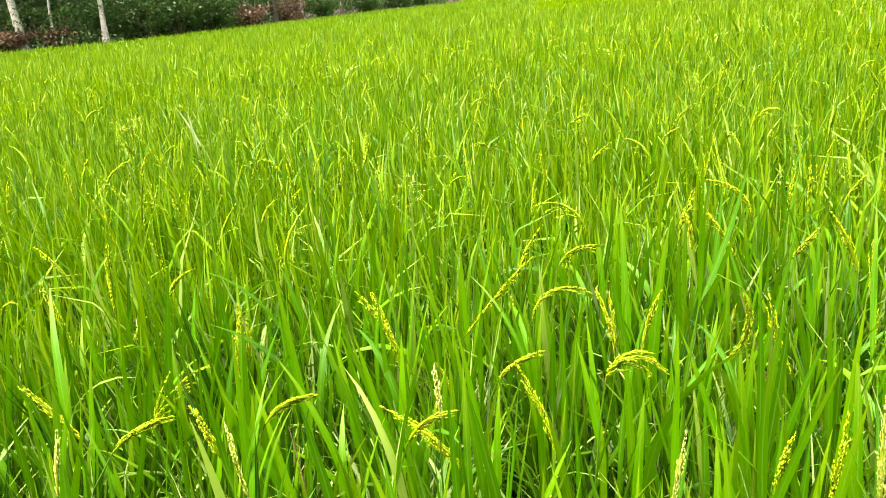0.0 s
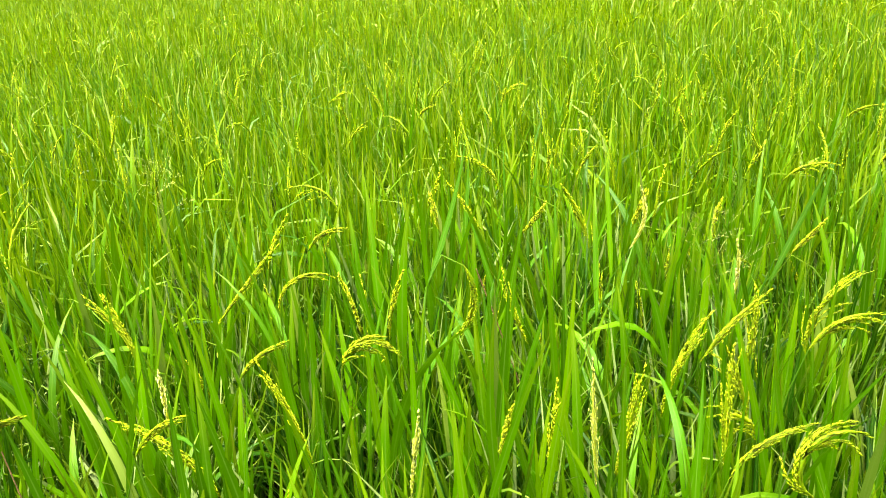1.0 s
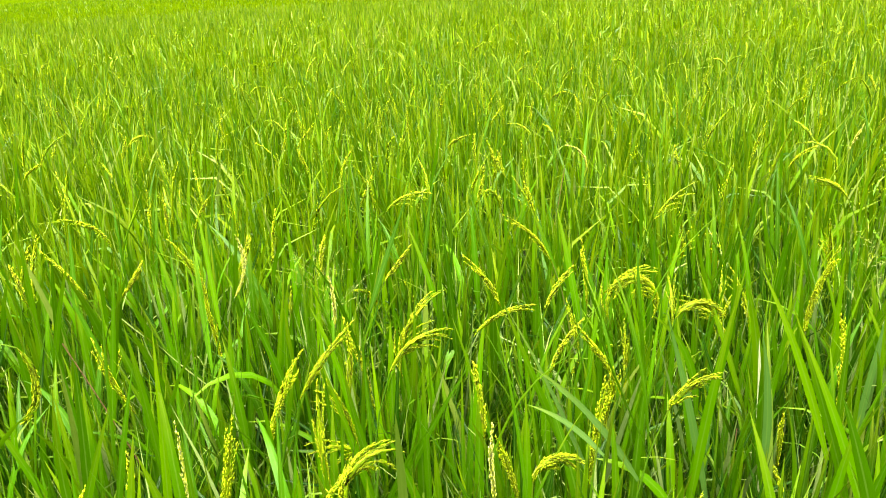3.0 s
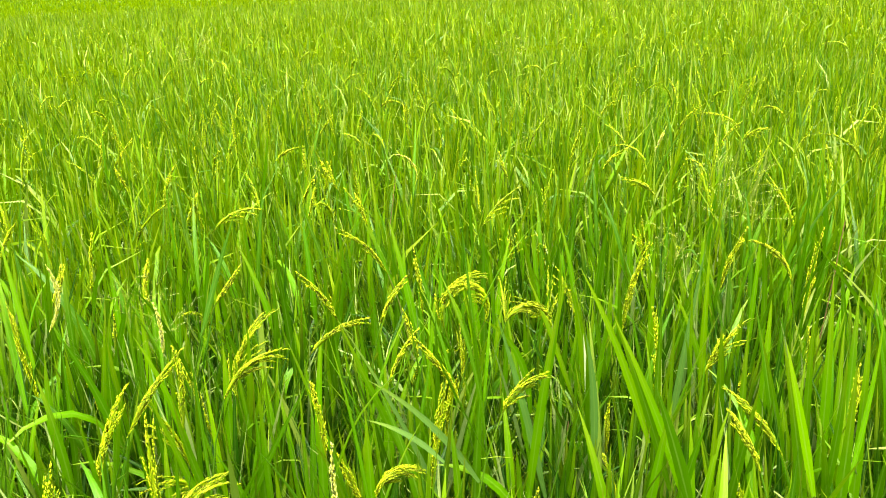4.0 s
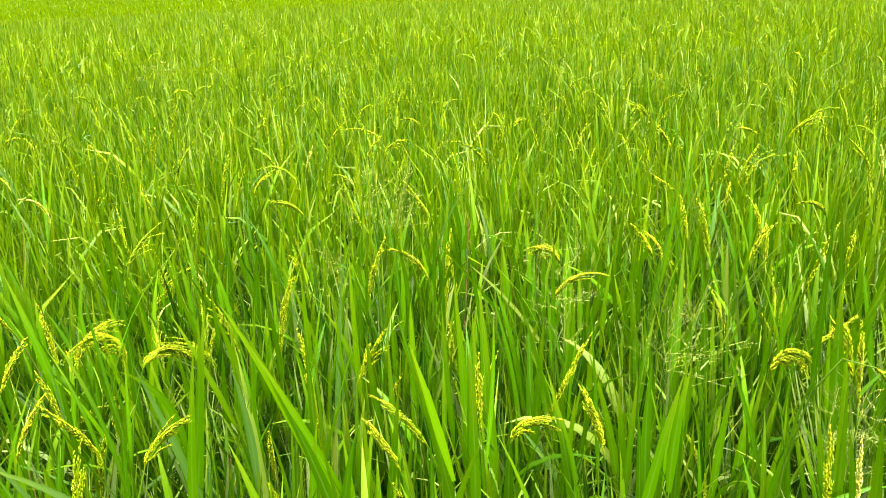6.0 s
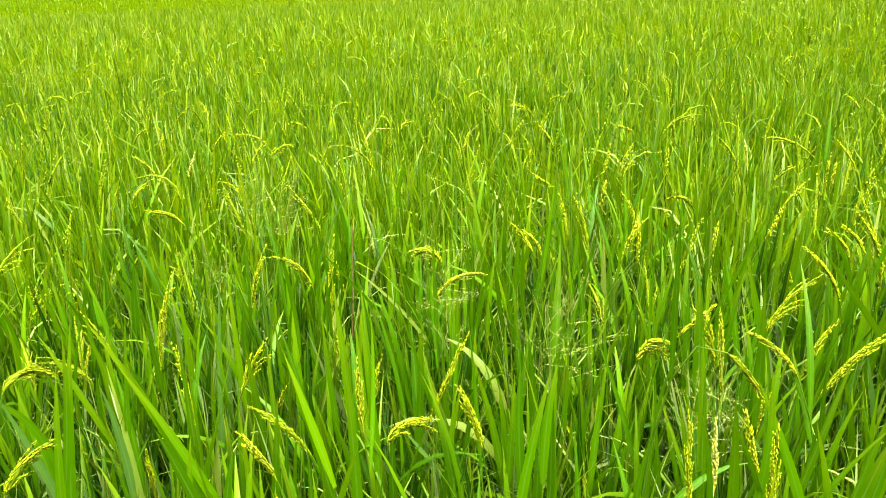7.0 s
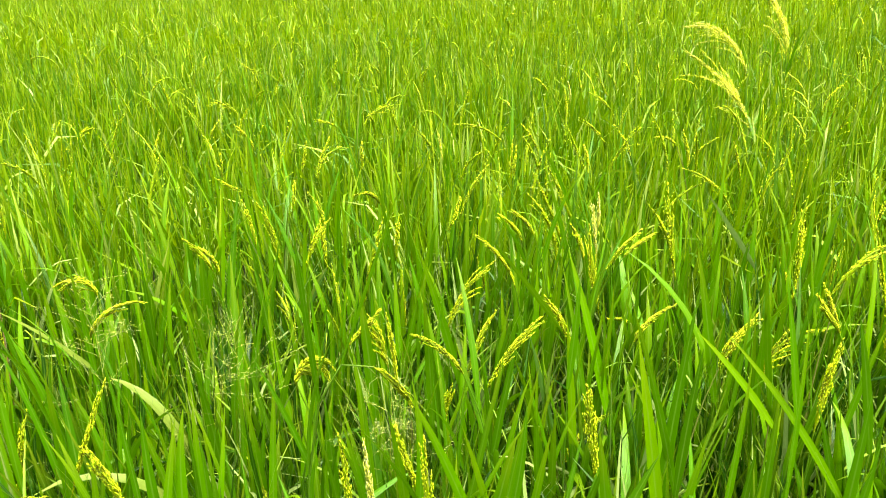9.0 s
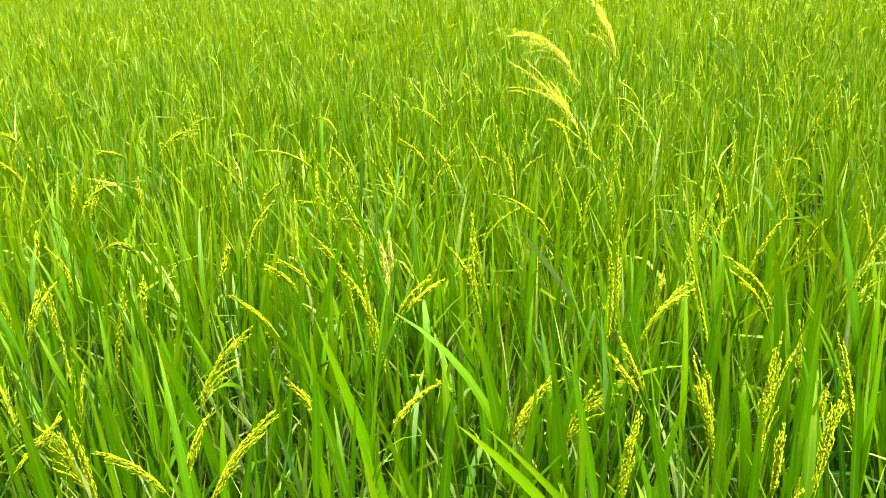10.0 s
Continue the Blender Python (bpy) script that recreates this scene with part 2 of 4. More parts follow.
def grains(p, d, length, width, gen):
    """n husked grains: tapered at both ends, at p along d."""
    n = len(p)
    d = d / (np.linalg.norm(d, axis=1, keepdims=True) + 1e-9)
    a = np.cross(d, gen.normal(size=(n, 3)))
    a /= np.linalg.norm(a, axis=1, keepdims=True) + 1e-9
    b = np.cross(d, a)
    l, w = length[:, None], width[:, None] / 2
    mid = p + d * l * 0.45
    v = np.stack([p, mid + a * w, mid - a * w * 0.5 + b * w * 0.87, mid - a * w * 0.5 - b * w * 0.87, p + d * l], 1)
    return v.reshape(-1, 3), (GRAIN_FACES[None] + (np.arange(n) * 5)[:, None, None]).reshape(-1, 3)


def ear_pieces(root, head, e0, e1, length, gen, open_=0.05, branches=7, per=16, spike=85, size=0.0108, fat=0.85, thick=0.0040, segs=10, core=1.0):
    """One ear of rice: a bending axis, and slender branches that leave it low down and lie along it or hang off it, each set with two rows of grains.
    First the axis, then each branch: grains (vertices, faces) and stalk (vertices, quads, uv)."""
    p, tan, t = arcs(np.array([root]), np.array([head]), np.array([e0]), np.array([e1]), np.array([length]), segs, 1.0)
    p, tan = p[0], tan[0]
    side = np.array([-math.sin(head), math.cos(head), 0.0])

    def along(f):
        g = np.clip(f, 0, 0.9999) * segs
        i = g.astype(int)
        return p[i] + (p[i + 1] - p[i]) * (g - i)[:, None], tan[i]

    def piece(gp, gd, line, rad):
        gv, gf = grains(gp, gd, size * gen.uniform(0.85, 1.15, len(gp)), fat * 0.0027 * gen.uniform(0.85, 1.15, len(gp)), gen)
        return [gv, gf, *tubes(line[None], rad[None], 3)]

    # grains on the axis itself, mostly in its outer half
    f = np.sort(gen.uniform(0.12, 1.0, spike) ** 0.8)
    at, ax = along(f)
    out = np.cross(ax, gen.normal(size=(spike, 3)))
    out /= np.linalg.norm(out, axis=1, keepdims=True) + 1e-9
    bulge = thick * np.minimum(1.0, 0.35 + 2.0 * f) * np.minimum(1.0, 0.2 + 2.0 * (1 - f)) * gen.uniform(0.5, 0.85, spike)
    axis = piece(at + out * bulge[:, None], ax + out * 0.08 + gen.normal(0, 0.04, (spike, 3)), p, np.linspace(0.0013, 0.0006, segs + 1))
    radius = thick * core * np.minimum(1.0, 0.25 + 3.0 * t) * np.minimum(1.0, 0.12 + 2.2 * (1 - t))
    cv, cq, cuv = tubes(p[None], radius[None], 5)
    axis[1] = np.concatenate([axis[1], np.concatenate([cq[:, [0, 1, 2]], cq[:, [0, 2, 3]]]) + len(axis[0])])
    axis[0] = np.concatenate([axis[0], cv])
    made = [axis]
    # branches: each follows the axis, stands off by open_ and sags under its grains
    for k in range(branches):
        f0 = 0.04 + 0.52 * (k + gen.uniform(-0.3, 0.3)) / max(1, branches)
        span = min(0.98 - f0, gen.uniform(0.34, 0.52))
        u = np.linspace(0, 1, per)
        at, ax = along(f0 + span * u)
        turn = gen.uniform(0, 6.283)
        o = side * math.cos(turn) + np.cross(side, ax) * math.sin(turn)
        off = thick * 0.8 * np.minimum(1.0, 4 * u) + open_ * length * 0.75 * gen.uniform(0.4, 1.15) * u ** 1.3
        line = at + o * off[:, None]
        line[:, 2] -= (0.02 + 0.55 * open_) * length * 0.6 * u ** 2
        d = np.gradient(line, axis=0)
        d /= np.linalg.norm(d, axis=1, keepdims=True) + 1e-9
        row = np.cross(d, o)
        gp = [line + row * way * 0.0011 + d * (0.25 * way) * length * span / per + gen.normal(0, 0.0006, (per, 3)) for way in (1, -1)]
        gd = [d + row * way * 0.13 + gen.normal(0, 0.05, (per, 3)) for way in (1, -1)]
        made.append(piece(np.concatenate(gp), np.concatenate(gd), line[np.linspace(0, per - 1, 6).round().astype(int)], np.full(6, 0.0008)))
    return made


def joined(pieces):
    """Pieces of an ear as one set of arrays."""
    gn, sn = np.cumsum([0] + [len(g[0]) for g in pieces]), np.cumsum([0] + [len(g[2]) for g in pieces])
    return (np.concatenate([g[0] for g in pieces]), np.concatenate([g[1] + k for g, k in zip(pieces, gn)]),
            np.concatenate([g[2] for g in pieces]), np.concatenate([g[3] + k for g, k in zip(pieces, sn)]), np.concatenate([g[4] for g in pieces]))


def ear_mesh(name, pieces, mat):
    gv, gf, sv, sq, suv = joined(pieces)
    return fill_mesh(name, np.concatenate([gv, sv]), [gf, sq + len(gv)], np.concatenate([np.zeros((len(gv), 2)) + 0.3, suv]), [mat])


# ---------------------------------------------------------------- ground and field plan
MID = np.array([0.35, -0.20])            # where the walk stands in the field
EDGE_Y = [-200, 18, 39, 41, 50, 95, 150, 700]
EDGE_X = [-160, -45, -21, -15.5, -12, 1, 5, 16]   # the wood's edge: x by y; the field lies beyond it to greater x


def edge_x(y):
    return np.interp(y, EDGE_Y, EDGE_X)


def ring_mesh(name, radii, count, height, mat):
    th = np.linspace(0, 2 * np.pi, count, endpoint=False)
    r = np.array(radii)
    x, y = MID[0] + r[:, None] * np.cos(th), MID[1] + r[:, None] * np.sin(th)
    v = np.stack([x, y, height(x, y, r[:, None] + 0 * x)], 2).reshape(-1, 3)
    q = [(i * count + j, (i + 1) * count + j, (i + 1) * count + (j + 1) % count, i * count + (j + 1) % count) for i in range(len(r) - 1) for j in range(count)]
    return fill_mesh(name, v, [np.array(q)], None, [mat])


ground = part("ground", ring_mesh("ground", [0.0, 0.5, 1, 2, 3, 5, 9, 20, 50, 120, 400, 1500, 4000], 48,
                                  lambda x, y, r: 0.012 * np.sin(x * 5 + y * 3) * (r < 12), MUD))
tagged(ground, "wet dark brown mud under the standing rice", "ground", kind="structure")

# bank of earth and litter under the trees
bank_y = np.array([-60, -20, 18, 30, 36, 39, 41, 45, 50, 58, 70, 82, 95, 120, 150, 250])
bx = edge_x(bank_y)
offs = np.array([-0.4, -1.0, -4, -14, -150])
bv = np.stack([bx[:, None] + offs, np.repeat(bank_y[:, None], 5, 1), np.tile(np.array([-0.1, 0.55, 0.75, 1.1, 6.0]), (len(bank_y), 1)) + rng.normal(0, 0.04, (len(bank_y), 5))], 2)
bq = [(i * 5 + j, i * 5 + j + 1, (i + 1) * 5 + j + 1, (i + 1) * 5 + j) for i in range(len(bank_y) - 1) for j in range(4)]
bank = part("wood_bank", fill_mesh("wood_bank", bv.reshape(-1, 3), [np.array(bq)], None, [LITTER]))
tagged(bank, "low brown earth bank with leaf litter beside the field", "bank", kind="structure")


def far_height(x, y, r):
    n = np.sin(x * 2.1 + np.sin(y * 1.3) * 2) * np.sin(y * 1.9 + np.sin(x * 0.9) * 2)
    h = 0.70 + 0.05 * n
    h = np.where(r < 9.0, 0.02, h)
    return np.where(x < edge_x(y) + 3.0, 0.02, h)


far_sheet = part("distant_rice_canopy", ring_mesh("distant_rice_canopy", list(np.geomspace(8.2, 40, 60)) + list(np.geomspace(42, 3900, 36)), 220, far_height, CANOPY))
tagged(far_sheet, "dense green rice canopy far out in the field", "rice field", kind="stuff")


# ---------------------------------------------------------------- standing rice as a mass
def sector(n, r0, r1, a0, a1, gen):
    r = np.sqrt(gen.uniform(r0 * r0, r1 * r1, n))
    a = np.radians(gen.uniform(a0, a1, n))
    return MID[0] + r * np.cos(a), MID[1] + r * np.sin(a)


def rows_of_hills(x, y, gen, pitch=0.23, spread=0.056):
    """Gathers scattered plants into hills on a loose grid."""
    gx, gy = np.round(x / pitch) * pitch, np.round(y / pitch) * pitch
    jx, jy = np.sin(gx * 91.7 + gy * 37.3) * 0.07, np.sin(gx * 53.1 - gy * 77.9) * 0.07
    return gx + jx + gen.normal(0, spread, len(x)), gy + jy + gen.normal(0, spread, len(x))


def patchy(x, y):
    """Slow swells in the height of the crop."""
    return 0.035 * np.sin(x * 1.7 + y * 0.6) * np.sin(y * 1.3 - x * 0.4) + 0.02 * np.sin(x * 4.1 - y * 3.3)


def rice_mass(name, n, r0, r1, a0, a1, seed, segs, width, label, fold=False, hills=True, low=0.25, deep=0.27, lengths=(0.28, 0.50), mat=None):
    gen = np.random.default_rng(seed)
    x, y = sector(n, r0, r1, a0, a1, gen)
    if hills:
        x, y = rows_of_hills(x, y, gen)
    keep = x > edge_x(y) + 0.3
    x, y = x[keep], y[keep]
    n = len(x)
    z = gen.uniform(low, low + deep, n) + patchy(x, y)
    e0 = np.radians(gen.normal(82, 6, n))
    e1 = np.radians(np.where(gen.random(n) < 0.20, gen.uniform(-40, 45, n), gen.normal(71, 13, n)))
    L = gen.uniform(*lengths, n)
    v, q, tri, uv = blades(np.stack([x, y, z], 1), gen.uniform(0, 2 * np.pi, n), e0, e1, L, width * gen.uniform(0.38, 1.3, n), segs, fold, gen=gen)
    ob = part(name, fill_mesh(name, v, [q, tri], uv, [mat or UPPER_LEAF]))
    return tagged(ob, label, "rice", kind="stuff")


FRONT = (-64, 134)      # bearings that the walk looks over
rice_mass("rice_stand", 105000, 2.70, 9.5, *FRONT, 21, 3, 0.0158, "dense upright green rice leaves in the middle of the field")
rice_mass("distant_rice", 125000, 9.3, 26, *FRONT, 22, 2, 0.028, "green rice leaves further out in the field", low=0.46, deep=0.15, mat=FAR_LEAF)
rice_mass("far_rice", 72000, 26, 110, *FRONT, 23, 2, 0.045, "green rice tops far out in the field", hills=False, low=0.58, deep=0.12, lengths=(0.18, 0.32), mat=FAR_LEAF)
rice_mass("rice_by_the_wood", 70000, 24, 72, 84, 128, 25, 2, 0.034, "fine green rice tops far off by the trees", hills=False, low=0.60, deep=0.12, lengths=(0.16, 0.28), mat=FAR_LEAF)
rice_mass("rice_behind", 42000, 1.0, 9, 134, 296, 24, 2, 0.030, "green rice leaves standing behind the walker", low=0.2)
# low leaves in the darkened green that stands for shade under the canopy
rice_mass("lower_rice", 46000, 2.6, 8.5, *FRONT, 26, 2, 0.02, "dark green lower leaves deep in the rice stand", low=0.0, deep=0.22, lengths=(0.3, 0.5), mat=SHADED_LOW_LEAF)


def ear_mass(name, n, r0, r1, seed, branches, per, spike, size, fat, thick, label):
    gen = np.random.default_rng(seed)
    x, y = sector(n, r0, r1, *FRONT, gen)
    gvs, gfs, svs, sqs, suv, a, b = [], [], [], [], [], 0, 0
    for k in range(n):
        e0, L = radians(gen.normal(82, 9)), gen.uniform(0.15, 0.24)
        e1 = radians(gen.choice([gen.normal(62, 14), gen.uniform(-40, 30)], p=[0.76, 0.24]))
        g = joined(ear_pieces((x[k], y[k], gen.uniform(0.72, 0.86) + patchy(x[k], y[k])), gen.uniform(0, 6.283), e0, e1, L, gen, gen.choice([0.06, 0.25]), branches, per, spike, size, fat, thick, 4, 1.05))
        gvs.append(g[0]), gfs.append(g[1] + a), svs.append(g[2]), sqs.append(g[3] + b), suv.append(g[4])
        a, b = a + len(g[0]), b + len(g[2])
    gv, gf, sv, sq = np.concatenate(gvs), np.concatenate(gfs), np.concatenate(svs), np.concatenate(sqs)
    me = fill_mesh(name, np.concatenate([gv, sv]), [gf, sq + len(gv)], np.concatenate([np.zeros((len(gv), 2)) + 0.3, np.concatenate(suv)]), [GRAIN, STEM], [0] * len(gf) + [1] * len(sq))
    return tagged(part(name, me), label, "rice ears", kind="stuff")


ear_mass("rice_ears", 480, 2.7, 6.0, 31, 2, 5, 14, 0.014, 1.3, 0.0046, "yellow-green ears among the rice leaves")
ear_mass("distant_rice_ears", 1900, 6.0, 15.0, 32, 0, 0, 4, 0.03, 2.2, 0.0065, "yellow-green ears further out in the rice")


# ---------------------------------------------------------------- rice plants near the walk, one by one
def culm_clump(gen, n, spread=0.04):
    a, r = gen.uniform(0, 6.283, n), np.sqrt(gen.uniform(0, 1, n)) * spread
    root = np.stack([np.cos(a) * r, np.sin(a) * r, np.full(n, -0.01)], 1)
    head = a + gen.normal(0, 0.5, n)
    e0 = np.radians(90 - gen.uniform(1, 9, n))
    L = gen.uniform(0.46, 0.64, n)
    p, tan, t = arcs(root, head, e0, e0 - np.radians(gen.uniform(0, 7, n)), L, 4)
    v, q, uv = tubes(p, np.tile(np.linspace(0.0032, 0.0018, 5), (n, 1)), 4)
    return p, head, e0, L, v, q, uv


def one_blade(root, head, e0, e1, L, w, gen, mat=None, segs=7, face=0.0, twist=0.5):
    v, q, tri, uv = blades(np.array([root]), np.array([head]), np.array([e0]), np.array([e1]), np.array([L]), np.array([w]), segs, True, twist, gen=gen, face=face)
    return fill_mesh("leaf", v, [q, tri], uv, [mat or LEAF])


def make_plant(seed, ears):
    gen = np.random.default_rng(seed)
    plant = new("rice_plant")
    n = 12
    p, head, e0, L, v, q, uv = culm_clump(gen, n)
    part("stem_clump", fill_mesh("stem_clump", v, [q], uv, [STEM]), plant)["kind"] = "stuff"
    # upper leaves, one by one
    for k in range(14):
        c = k % n
        f = gen.uniform(0.55, 0.98)
        i = min(3, int(f * 4))
        root = p[c, i] + (p[c, i + 1] - p[c, i]) * (f * 4 - i)
        a0 = radians(gen.normal(83, 5))
        a1 = radians(gen.uniform(-45, 35)) if gen.random() < 0.09 else radians(gen.normal(73, 10))
        part("leaf", one_blade(root, head[c] + gen.normal(0, 1.1), a0, a1, gen.uniform(0.26, 0.44), gen.uniform(0.015, 0.026), gen), plant)
    # the rest of the leaves, lower in the clump, their green darkened for shade
    m = 92
    c = gen.integers(0, n, m)
    f = gen.uniform(0.12, 0.7, m)
    root = p[c, 0] + (p[c, 4] - p[c, 0]) * f[:, None]
    a1 = np.radians(np.where(gen.random(m) < 0.17, gen.uniform(-50, 40, m), gen.normal(71, 12, m)))
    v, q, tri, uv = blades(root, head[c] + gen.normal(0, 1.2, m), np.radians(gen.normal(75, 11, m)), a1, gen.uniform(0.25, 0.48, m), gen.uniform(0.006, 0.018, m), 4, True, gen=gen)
    part("lower_foliage", fill_mesh("lower_foliage", v, [q, tri], uv, [SHADED_LOW_LEAF]), plant)["kind"] = "stuff"
    # thin stray blades that cross the clump at all slopes
    m = 13
    c = gen.integers(0, n, m)
    root = p[c, 0] + (p[c, 4] - p[c, 0]) * gen.uniform(0.35, 0.95, m)[:, None]
    v, q, tri, uv = blades(root, gen.uniform(0, 6.283, m), np.radians(gen.uniform(45, 85, m)), np.radians(gen.uniform(-45, 60, m)), gen.uniform(0.14, 0.32, m), gen.uniform(0.003, 0.0075, m), 5, True, gen=gen)
    part("stray_foliage", fill_mesh("stray_foliage", v, [q, tri], uv, [STRAY_LEAF]), plant)["kind"] = "stuff"
    for k in range(ears):
        c = int(gen.integers(0, n))
        bend = gen.choice([gen.normal(64, 12), gen.uniform(-35, 25)], p=[0.65, 0.35])
        part("panicle", ear_mesh("panicle", ear_pieces(p[c, 4], head[c] + gen.normal(0, 0.8), e0[c], radians(bend), gen.uniform(0.16, 0.23), gen, open_=float(gen.choice([0.03, 0.06, 0.16])), branches=6), GRAIN), plant)
    return tagged(plant, "green rice plant with long upright leaves" + (" and yellow-green ears" if ears else ""), "rice plant", "rice plants in the field")


kinds = [make_plant(100 + k, e) for k, e in enumerate([0, 1, 0, 1, 0, 0, 0, 1, 0, 0, 0, 2, 0, 0, 0, 1, 0, 0, 1, 0])]
gen = np.random.default_rng(5)
spots = []
for gx in np.arange(-3.2, 3.8, 0.215):
    for gy in np.arange(-3.6, 3.2, 0.215):
        x, y = gx + gen.normal(0, 0.035), gy + gen.normal(0, 0.035)
        dx, dy = x - MID[0], y - MID[1]
        r, a = math.hypot(dx, dy), math.degrees(math.atan2(dy, dx))
        near = min(math.hypot(x - px, y - py) for px, py in ((0.05, 0), (0.2, 0), (0.35, -0.15), (0.42, -0.3), (0.6, -0.55), (0.78, -0.78)))
        if near > 0.72 and r < 2.80 and FRONT[0] < a < FRONT[1]:
            spots.append((x, y))
for k, (x, y) in enumerate(spots):
    m = pose(x, y, 0, 0, 0, gen.uniform(0, 360)) @ Matrix.Diagonal((1, 1, 1 + float(patchy(x, y)) + gen.normal(0, 0.03), 1))
    if k < len(kinds):
        kinds[k].matrix_basis = m
    else:
        c = copy_thing(kinds[int(gen.integers(0, len(kinds)))], m)
        c.matrix_basis = m


# ---------------------------------------------------------------- single stems that stand out
PALE_GRAIN = grain_material("pale_grain", (0.29, 0.36, 0.02), (0.36, 0.41, 0.04), (0.44, 0.44, 0.11))
PLUME = grain_material("pale_plume", (0.27, 0.34, 0.012), (0.36, 0.41, 0.020), (0.40, 0.41, 0.05))
single = np.random.default_rng(9)


def stem_to(top, slope, head):
    """A stem that rises from the mud and meets the point top at that slope."""
    top = np.array(top)
    d = np.array([math.cos(slope) * math.cos(head), math.cos(slope) * math.sin(head), math.sin(slope)])
    flat = np.array([d[0], d[1], 0]) * 0.18
    root = np.array([top[0], top[1], -0.01]) - flat
    bend = top - d * 0.22
    bend[2] = max(bend[2], top[2] * 0.45)
    t = np.linspace(0, 1, 7)[:, None]
    p = root * (1 - t) ** 2 + bend * 2 * t * (1 - t) + top * t ** 2
    v, q, uv = tubes((p - root)[None], np.linspace(0.0030, 0.0013, 7)[None], 5)
    return root, fill_mesh("stem", v, [q], uv, [STEM]), p - root


def ear(x, y, z, bearing, e0, e1, length, look_="n"):
    """A rice stem with its ear: foot of the ear, bearing, slopes at foot and tip, length."""
    gen = single
    head, a0, a1 = radians(bearing), radians(e0), radians(e1)
    root, stem, line = stem_to((x, y, z), a0, head)
    plant = new("rice_tiller")
    plant.location = root
    part("stem", stem, plant)
    length = max(length, 0.10)
    style = {"n": dict(open_=0.03, branches=6), "t": dict(open_=0.04, branches=9, spike=100, thick=0.0050, fat=0.95), "p": dict(open_=0.02, branches=4, spike=90, thick=0.0033, fat=0.75, mat=PALE_GRAIN),
             "o": dict(open_=0.15, branches=9, per=18, spike=40), "w": dict(open_=0.13, branches=9, per=11, spike=130, size=0.042, fat=0.9, thick=0.009, core=0.2, mat=PLUME)}[look_]
    if look_ != "w" and math.hypot(x - MID[0], y - MID[1]) > 2.2:      # further off: fewer, larger grains
        style = dict(style, spike=style.get("spike", 85) // 2, branches=style["branches"] // 2 + 1, per=8, size=0.013, fat=1.2, core=1.05)
    mat = style.pop("mat", GRAIN)
    pieces = ear_pieces(line[-1], head, a0, a1, length, gen, **style)
    if look_ in "ot" and math.hypot(x - MID[0], y - MID[1]) < 2.2:      # full or open ears close by: each branch a piece of its own
        panicle = part("panicle", ear_mesh("panicle", pieces[:1], mat), plant)
        for b in pieces[1:]:
            part("branch", ear_mesh("branch", [b], mat), panicle)["kind"] = "stuff"
    else:
        part("panicle", ear_mesh("panicle", pieces, mat), plant)
    for k in range(3):
        i = int(gen.integers(2, 6))
        part("leaf", one_blade(line[i], gen.uniform(0, 6.283), radians(gen.normal(78, 6)), radians(gen.normal(62, 18)), gen.uniform(0.22, 0.38), gen.uniform(0.008, 0.014), gen), plant)
    words = {"n": "slender rice stem with a narrow yellow-green ear", "t": "rice stem with a thick full yellow ear", "p": "rice stem with a pale whitish-yellow upright ear",
             "o": "rice stem with an open drooping yellow ear", "w": "tall grass stem with a large pale plumed seed head"}[look_]
    return tagged(plant, words, "rice plant" if look_ != "w" else "tall grass", "rice stems with ears")


def long_leaf(x, y, z, bearing, e0, e1, length, width, look_="g"):
    """A rice stem with one broad leaf that stands out."""
    gen = single
    head, a0, a1 = radians(bearing), radians(e0), radians(e1)
    root, stem, line = stem_to((x, y, z), radians(88), head)
    plant = new("rice_tiller")
    plant.location = root
    part("stem", stem, plant)
    words = {"g": "broad bright green leaf", "p": "pale grey-green leaf", "w": "bleached whitish dry leaf"}[look_]
    part("leaf", one_blade(line[-1], head, a0, a1, length, width, gen, {"g": LEAF, "p": PALE_LEAF, "w": DRY_LEAF}[look_], 9, float(gen.choice([-1.2, 1.2])), 0.3), plant, words)
    return tagged(plant, "rice stem with one " + words if look_ != "g" else "rice stem with one broad bright green leaf", "rice plant", "rice stems with broad leaves")


def dry_stalk(x, y, z, bearing, slope, length):
    """A bare withered stem standing in the rice, with the stub of its sheath."""
    gen = single
    head, a = radians(bearing), radians(slope)
    top = np.array([x, y, z])
    d = np.array([math.cos(a) * math.cos(head), math.cos(a) * math.sin(head), math.sin(a)])
    foot = top - d * (z + 0.01) / max(0.3, d[2])
    t = np.linspace(0, 1, 8)[:, None]
    p = (top - foot) * t + np.array([math.cos(head), math.sin(head), 0]) * 0.02 * np.sin(t * 3.1)
    stalk = new("dry_stalk")
    stalk.location = foot
    v, q, uv = tubes(p[None], np.linspace(0.0024, 0.0012, 8)[None], 5)
    part("stem", fill_mesh("stem", v, [q], uv, [RED_STEM]), stalk)
    part("sheath", one_blade(p[5], head + 0.4, a, a + 0.2, length * 0.5, 0.008, gen, DRY_LEAF, 5), stalk, "bleached split sheath")
    return tagged(stalk, "withered reddish-brown bare stem standing among the rice", "dry stem", "dry stems in the rice")


